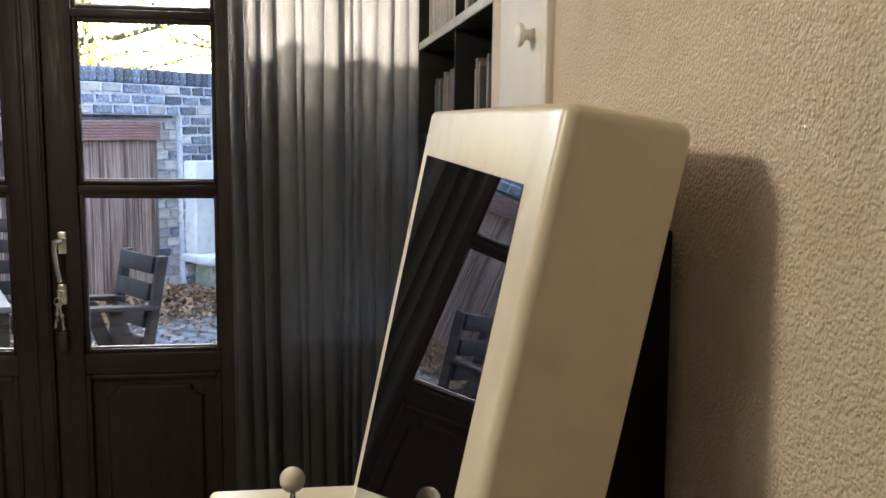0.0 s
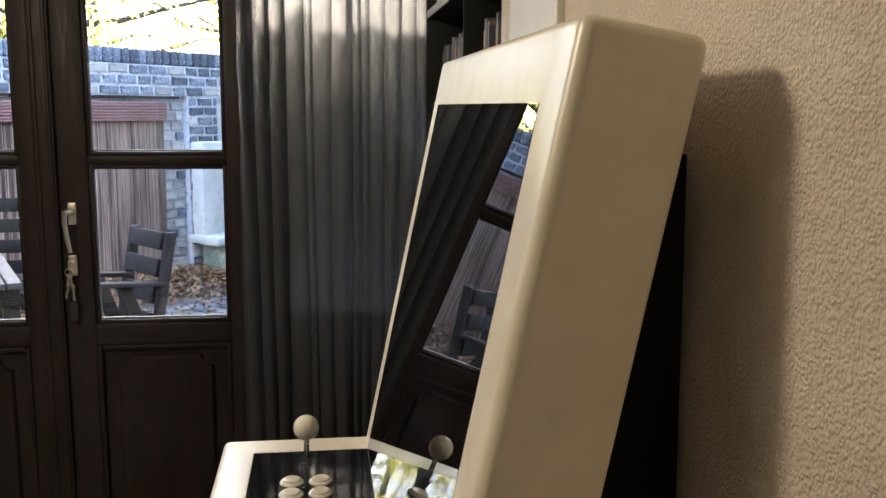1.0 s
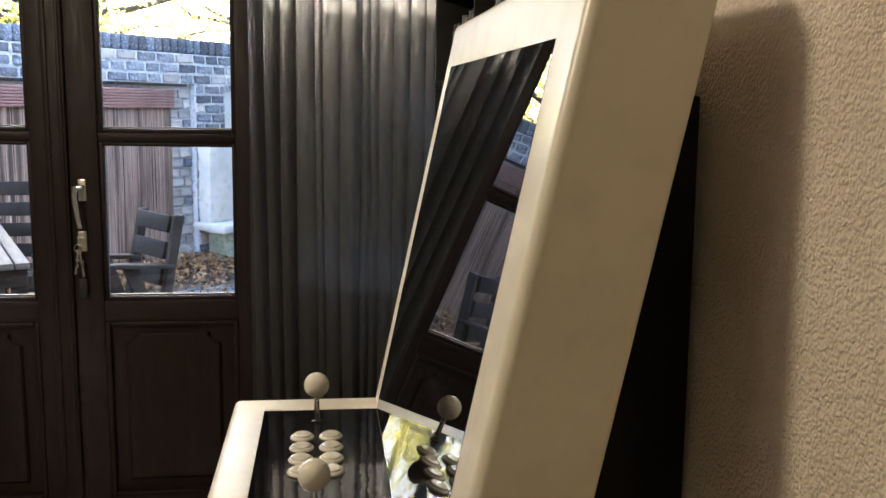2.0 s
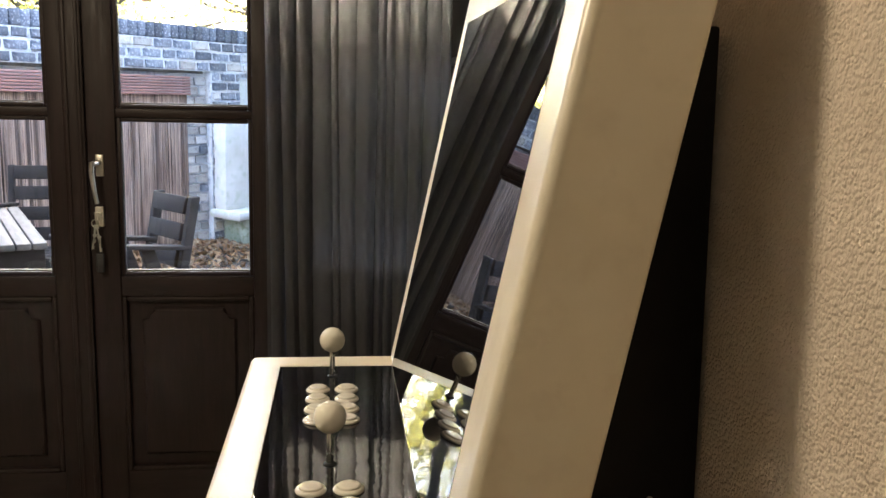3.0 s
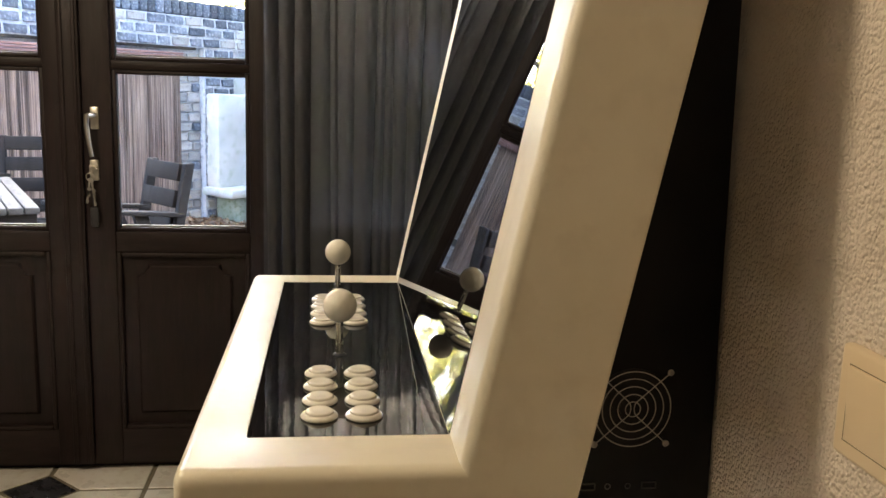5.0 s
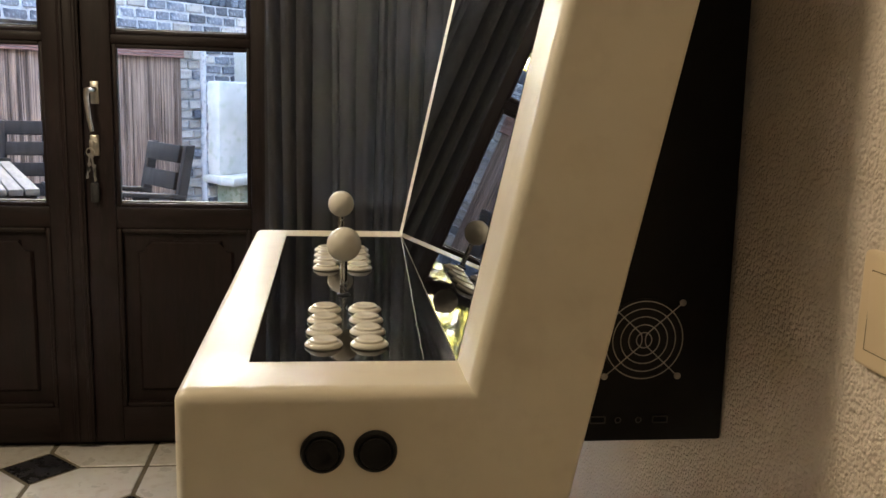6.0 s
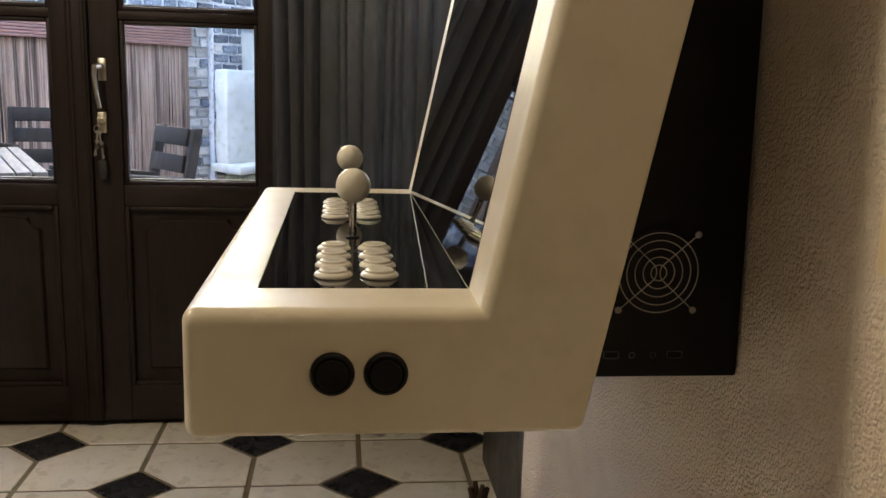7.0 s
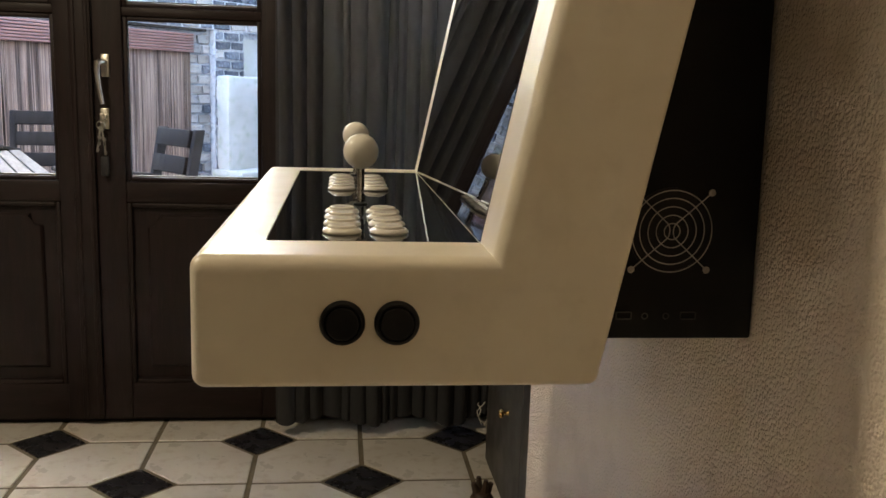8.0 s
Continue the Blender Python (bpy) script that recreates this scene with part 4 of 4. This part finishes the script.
rnd = random.Random(21)
for row in range(3):                       # band under the coping
    z = 1.655 + 0.044 + row * 0.0885
    x = -2.75 + (0.09 if row % 2 else 0)
    while x < 0.65:
        w = 0.205 if rnd.random() < 0.5 else 0.150
        brick(x + w / 2, -0.030, z, w - 0.026, 0.09, 0.066, rnd, "brick" if rnd.random() < 0.8 else "brick_pale")
        x += w
x = -2.75
while x < 0.75:                            # upright coping
    brick(x, 0.06, 1.985, 0.078, 0.26, 0.122, rnd, name="coping_brick")
    x += 0.086
for row in range(19):                      # pier
    z = 0.03 + row * 0.0855
    cuts = (0.19, 0.165) if row % 2 else (0.105, 0.19, 0.06)
    x = -0.285
    for w in cuts:
        brick(x + w / 2, -0.030, z + 0.04, w - 0.024, 0.09, 0.064, rnd, "brick" if rnd.random() < 0.72 else "brick_pale")
        x += w
for row in range(18):                      # pale bricks in the recess beside the pier
    z = 0.03 + row * 0.088
    x = -0.56
    for w in ((0.12, 0.15) if row % 2 else (0.17, 0.10)):
        brick(x + w / 2, 0.012, z + 0.04, w - 0.018, 0.05, 0.070, rnd, "brick_pale" if rnd.random() < 0.8 else "brick")
        x += w
bm = block(0.080, 1.6, -0.004, 0.03, 0.0, 1.60, 0.004)
part("plaster_field", bm, MAT["stone"], garden_wall, "whitewashed plaster field between piers")

reeds = empty("reed_screen", WALL_M)
tagged(reeds, "brown reed screen hung on the garden wall under a slatted roll", "reed screen")
bm = bmesh.new()
rnd = random.Random(8)
x = -3.2
while x < -0.545:
    r = rnd.uniform(0.005, 0.010)
    z1 = 1.46
    sway = rnd.uniform(-0.008, 0.008)
    tube([(x, -0.030 + rnd.uniform(-0.006, 0.006), 0.10 + rnd.uniform(0, 0.06)), (x + sway, -0.030 + rnd.uniform(-0.006, 0.006), 0.8), (x + sway * 0.4, -0.030, z1)], r, 5, bm=bm)
    x += r * 1.75
ob = part("reed_stalks", bm, MAT["reed"], reeds, "upright brown reed stalks")
ob["kind"] = "stuff"
# plain sheet close behind the stalks that makes the gaps between them dark
part("dark_gap_sheet", block(-3.2, -0.55, -0.018, 0.006, 0.10, 1.45), MAT["carved"], reeds, smooth=False)
for i in range(7):
    part("roll_slat", block(-3.2, -0.535, -0.080, -0.035, 1.442 + i * 0.0235, 1.462 + i * 0.0235, 0.006), MAT["roll"], reeds)

trough = empty("stone_trough", WALL_M @ pose(-0.03, -0.33, 0))
tagged(trough, "old white stone slab standing on a mossy stone trough", "stone trough")


def rough_block(x0, x1, y0, y1, z0, z1, bev, amount, seed):
    bm = block(x0, x1, y0, y1, z0, z1, bev, 2)
    bmesh.ops.subdivide_edges(bm, edges=[e for e in bm.edges if e.calc_length() > 0.15], cuts=5, use_grid_fill=True)
    for v in bm.verts:
        v.co += noise.noise_vector(v.co * 6 + Vector((seed, 0, 0))) * amount
    return bm


part("standing_slab", rough_block(-0.30, 0.55, 0.05, 0.20, 0.41, 1.25, 0.02, 0.018, 1), MAT["stone"], trough)
part("ledge", rough_block(-0.34, 0.60, -0.16, 0.24, 0.33, 0.41, 0.025, 0.014, 5), MAT["stone"], trough)
part("base_block", rough_block(-0.20, 0.55, -0.10, 0.22, -0.03, 0.33, 0.05, 0.02, 9), MAT["stone_green"], trough)


def garden_chair(m, label):
    """Slatted armchair: back posts run down to legs that lean forwards and meet the front legs low down."""
    c = empty("garden_armchair", m)
    tagged(c, label, "garden chair", "garden chairs")
    lean = 0.20

    def by(z):
        return lean * (z - 0.36)

    for s in (-1, 1):
        x = s * 0.187
        bm = block(-0.020, 0.020, -0.025, 0.025, 0, 0.968, 0.006, 3, m=Matrix(((1, 0, 0, x), (0, 1, lean, -0.072), (0, 0, 1, -0.03), (0, 0, 0, 1))))
        part("back_post", bm, MAT["teak"], c)
        bm = block(-0.018, 0.018, -0.036, 0.036, -0.03, 0.690, 0.004, m=Matrix(((1, 0, 0, x - s * 0.043), (0, 1, -0.36, 0.125), (0, 0, 1, 0), (0, 0, 0, 1))))
        part("front_leg", bm, MAT["teak"], c)
        part("armrest", block(x - 0.030 - (0.012 if s > 0 else 0), x + 0.030 + (0.012 if s < 0 else 0), -0.46, 0.085, -0.011, 0.011, 0.005, m=pose(0, 0, 0.690, -6)), MAT["teak"], c, "grey weathered flat armrest")
        part("seat_rail", block(x - 0.018 - s * 0.085, x + 0.018 - s * 0.085, -0.48, -0.01, 0.31, 0.389, 0.003), MAT["teak"], c)
    for z in (0.493, 0.626, 0.759, 0.892):
        bm = block(-0.166, 0.166, -0.012, 0.012, -0.044, 0.044, 0.004, m=pose(0, by(z) - 0.022, z, -11.3))
        part("back_slat", bm, MAT["teak"], c)
    for i in range(5):
        y = -0.49 + i * 0.098
        part("seat_slat", block(-0.115, 0.115, y, y + 0.082, 0.390, 0.412, 0.003), MAT["teak"], c)
    return c


garden_chair(pose(-1.040, 4.885, 0.0, 0, 0, -52.5), "dark weathered wooden garden armchair with slatted back")
garden_chair(pose(-2.05, 6.30, 0.02, 0, 0, 8), "dark slatted wooden garden armchair behind the table")


def garden_table(m):
    t = empty("garden_table", m)
    tagged(t, "silvery weathered wooden garden table with slatted top", "garden table")
    for i in range(12):
        x = -0.86 + i * 0.0715
        part("board", block(x, x + 0.063, 0, 1.48, 0.700, 0.732, 0.004), MAT["table_wood"], t)
    for x in (-0.80, -0.055):
        for y in (0.08, 1.36):
            part("leg", block(x - 0.035, x + 0.035, y - 0.035, y + 0.035, -0.01, 0.612, 0.004), MAT["teak"], t)
    for y in (0.05, 1.40):
        part("apron", block(-0.83, -0.02, y - 0.015, y + 0.015, 0.610, 0.702, 0.003), MAT["teak"], t)
    for x in (-0.845, -0.030):
        part("apron", block(x - 0.015, x + 0.015, 0.066, 1.384, 0.610, 0.692, 0.003), MAT["teak"], t)


garden_table(pose(-1.48, 4.62, 0, 0, 0, 23.5))

# leaf litter heaped at the foot of the wall
bm = bmesh.new()
rnd = random.Random(17)


def heap(x, y):
    p = WALL_M.inverted() @ Vector((x, y, 0))
    d = -p.y
    return max(0.0, 0.13 * (1 - max(0, d - 0.25) / 0.7)) * (0.7 + 0.5 * noise.noise((x * 2.5, y * 2.5, 3))) if d > -0.2 else 0.0


for i in range(5200):
    u, d = rnd.uniform(-2.6, 1.4), min(2.6, abs(rnd.gauss(0, 0.42 if i % 9 else 1.0)) + 0.05)
    p = WALL_M @ Vector((u, -d, 0))
    if p.y < 4.6:
        continue
    z = heap(p.x, p.y) + 0.004 + rnd.uniform(0, 0.03)
    s = rnd.uniform(0.020, 0.042)
    m = Matrix.Translation((p.x, p.y, z)) @ Euler((rnd.gauss(0, 0.5), rnd.gauss(0, 0.5), rnd.uniform(0, 6.3))).to_matrix().to_4x4()
    q = [bm.verts.new(m @ Vector(c)) for c in ((-s, 0, 0.2 * s), (-0.2 * s, -0.5 * s, 0), (s, 0, 0.25 * s), (-0.2 * s, 0.5 * s, 0))]
    bm.faces.new((q[0], q[1], q[2]))
    bm.faces.new((q[0], q[2], q[3]))
ob = finish("leaf_litter", bm, MAT["litter"])
tagged(ob, "brown and orange fallen leaves heaped along the wall", "fallen leaves", kind="stuff")
bm = bmesh.new()
cells = []
for i in range(41):
    line = []
    for j in range(14):
        p = WALL_M @ Vector((-2.8 + i * 0.11, 0.05 - j * 0.11, 0))
        line.append(bm.verts.new((p.x, p.y, heap(p.x, p.y) - 0.012)))
    cells.append(line)
for i in range(40):
    for j in range(13):
        bm.faces.new((cells[i][j], cells[i + 1][j], cells[i + 1][j + 1], cells[i][j + 1]))
tagged(finish("soil_bed", bm, MAT["soil"], smooth=True), "raised strip of dark soil under the fallen leaves", "soil", kind="stuff")


def tree(m, height, spread, leaves, seed):
    t = empty("autumn_tree", m)
    tagged(t, "tall tree with sunlit yellow-green autumn leaves", "tree", "trees behind the wall")
    rnd = random.Random(seed)
    bm = bmesh.new()
    trunk = [(0, 0, 0)]
    for i in range(1, 7):
        trunk.append((rnd.uniform(-0.12, 0.12) * i / 2, rnd.uniform(-0.12, 0.12) * i / 2, height * i / 7))
    tube(trunk, 0.20, 8, bm=bm, taper=0.05)
    tips = []
    for i in range(26):
        f = rnd.uniform(0.12, 0.97)
        b = Vector(trunk[min(6, int(f * 6))])
        b.z = f * height * 0.86
        a = rnd.uniform(0, math.tau)
        ln = spread * rnd.uniform(0.5, 1.0) * (1.1 - 0.5 * f)
        pts = [b]
        for s in range(1, 5):
            pts.append(b + Vector((math.cos(a) * ln * s / 4, math.sin(a) * ln * s / 4, ln * 0.30 * s / 4 - 0.10 * ln * (s / 4) ** 3)) + Vector([rnd.uniform(-0.12, 0.12) for _ in range(3)]))
        tube(pts, 0.055, 6, bm=bm, taper=0.012)
        tips += pts[1:]
    part("trunk", bm, MAT["bark"], t)
    verts, faces = [], []
    for i in range(leaves):
        c = rnd.choice(tips) + Vector((rnd.gauss(0, 0.38), rnd.gauss(0, 0.38), rnd.gauss(-0.05, 0.34)))
        s = rnd.uniform(0.030, 0.060)
        e = Euler((rnd.uniform(0, 6.3), rnd.uniform(0, 6.3), rnd.uniform(0, 6.3))).to_matrix()
        k = len(verts)
        verts += [c + e @ Vector(p) for p in ((-s, 0, 0), (0, -0.55 * s, 0.12 * s), (s * 1.1, 0, 0), (0, 0.55 * s, 0.12 * s))]
        faces.append((k, k + 1, k + 2, k + 3))
    me = bpy.data.meshes.new("crown")
    me.from_pydata(verts, [], faces)
    me.materials.append(MAT["leaf"])
    ob = new("crown", me)
    ob.parent = t


tree(pose(-3.4, 13.2, 0), 9.0, 3.2, 10500, 1)
tree(pose(-1.2, 17.0, 0), 11.0, 3.8, 10500, 2)
tree(pose(-6.4, 12.0, 0), 9.5, 3.4, 8500, 3)
tree(pose(-4.6, 20.0, 0), 12.0, 4.2, 8500, 4)

# unseen house mass added to shade the garden and the lower half of the curtain
house = empty("sun_blocker_house", pose(2.5, 7.4, 0))
tagged(house, "unseen rendered house mass with ivy, added to block the sun", "house")
part("blocker_front", block(-3.02, 6.0, -2.2, -0.8, -0.1, BLOCKER_TOP, 0.02), MAT["render"], house, smooth=False)
part("blocker_cap", block(-3.02, 6.0, -2.2, -0.8, BLOCKER_TOP, BLOCKER_TOP + 0.05, 0.01), MAT["carved"], house, smooth=False)
part("blocker_rear", block(-3.00, 6.0, -0.8, 7.6, -0.1, 4.7, 0.02), MAT["render"], house, smooth=False)
# tall part added to keep direct sun off the garden doors
part("blocker_tower", block(-1.20, 0.6, 3.2, 7.6, 4.7, 9.2, 0.02), MAT["render"], house, smooth=False)
rnd = random.Random(31)
verts, faces = [], []
for i in range(5200):                      # ivy on the blocker's window side, added for green through the curtain
    x, z = rnd.uniform(-3.0, -0.6), 0.75 + rnd.random() ** 0.8 * (BLOCKER_TOP - 0.80)
    if noise.noise((x * 2.3, z * 2.3, 4)) < -0.22:
        continue
    c = Vector((x, -2.2 - rnd.uniform(0.02, 0.14), z))
    e = Euler((rnd.gauss(1.2, 0.5), rnd.gauss(0, 0.5), rnd.uniform(0, 6.3))).to_matrix()
    r = rnd.uniform(0.025, 0.055)
    k = len(verts)
    verts += [c + e @ Vector(p) for p in ((-r, 0, 0), (0, -0.8 * r, 0.15 * r), (r, 0, 0), (0, 0.8 * r, 0.15 * r))]
    faces.append((k, k + 1, k + 2, k + 3))
me = bpy.data.meshes.new("ivy")
me.from_pydata(verts, [], faces)
me.materials.append(MAT["leaf_green"])
ivy = new("ivy", me)
ivy.parent = house
ivy["label"] = "green ivy leaves"

# cobbles
COBBLES = []
for i in range(5):
    bm = block(-0.056, 0.056, -0.050, 0.050, -0.05, 0.0, 0.016, 2)
    r2 = random.Random(i)
    for v in bm.verts:
        v.co += Vector([r2.uniform(-0.007, 0.007), r2.uniform(-0.007, 0.007), r2.uniform(-0.003, 0.003)])
    me = bpy.data.meshes.new("cobble")
    bmesh.ops.recalc_face_normals(bm, faces=bm.faces)
    bm.to_mesh(me)
    bm.free()
    me.shade_smooth()
    me.materials.append(MAT["cobble"])
    COBBLES.append(me)
paving = empty("cobble_paving", pose(-1.2, 6.2, 0))
tagged(paving, "grey granite cobble paving in the garden", "paving", kind="structure")
rnd = random.Random(4)
for i in range(12):
    for j in range(24):
        x, y = -0.68 + i * 0.122 + (0.061 if j % 2 else 0), -1.15 + j * 0.110
        ob = new("cobble", rnd.choice(COBBLES))
        ob.parent = paving
        ob.matrix_local = pose(x + rnd.uniform(-0.008, 0.008), y + rnd.uniform(-0.008, 0.008), 0.006 + rnd.uniform(-0.006, 0.006), rnd.uniform(-4, 4), rnd.uniform(-4, 4), rnd.uniform(-6, 6))

# ---------------------------------------------------------------- floor tiles
PX, PY, GR = 0.3365, 0.331, 0.008
CX, CY = -0.391, 3.108
HX, HY = 0.114, 0.113


def tile_mesh(name, outline, material, thick=0.008):
    bm = bmesh.new()
    lo = [bm.verts.new((x, y, -thick)) for x, y in outline]
    mid = [bm.verts.new((x, y, -0.0015)) for x, y in outline]
    hi = [bm.verts.new((x * 0.992, y * 0.992, 0)) for x, y in outline]
    for a, b in ((lo, mid), (mid, hi)):
        for i in range(len(outline)):
            j = (i + 1) % len(outline)
            bm.faces.new((a[i], a[j], b[j], b[i]))
    bm.faces.new(hi)
    bmesh.ops.recalc_face_normals(bm, faces=bm.faces)
    me = bpy.data.meshes.new(name)
    bm.to_mesh(me)
    bm.free()
    me.materials.append(material)
    return me


w, hgt = PX / 2 - GR, PY / 2 - GR
cx, cy = HX + GR * 0.6, HY + GR * 0.6
# cut corners: lower left and upper right, or the other two
even = tile_mesh("floor_tile", [(-w + cx, -hgt), (w, -hgt), (w, hgt - cy), (w - cx, hgt), (-w, hgt), (-w, -hgt + cy)], MAT["tile"])
odd = tile_mesh("floor_tile", [(-w, -hgt), (w - cx, -hgt), (w, -hgt + cy), (w, hgt), (-w + cx, hgt), (-w, hgt - cy)], MAT["tile"])
dark = tile_mesh("floor_diamond", [(-HX, 0), (0, -HY), (HX, 0), (0, HY)], MAT["tile_dark"])
rnd = random.Random(2)
for i in range(-7, 4):
    for j in range(-14, 2):
        x, y = CX + i * PX, CY + j * PY
        if (i + j) % 2 == 0 and x < 0.62 and y < DOOR_Y + 0.1 and x > ROOM_L:
            ob = new("floor_diamond", dark)
            ob.parent = floor
            ob.matrix_world = pose(x, y, 0.0004, rnd.uniform(-0.1, 0.1), rnd.uniform(-0.1, 0.1), 0)
        if j < 1:
            ob = new("floor_tile", even if (i + j) % 2 == 0 else odd)
            ob.parent = floor
            ob.matrix_world = pose(x + PX / 2, y + PY / 2, 0, rnd.uniform(-0.15, 0.15), rnd.uniform(-0.15, 0.15), 0)
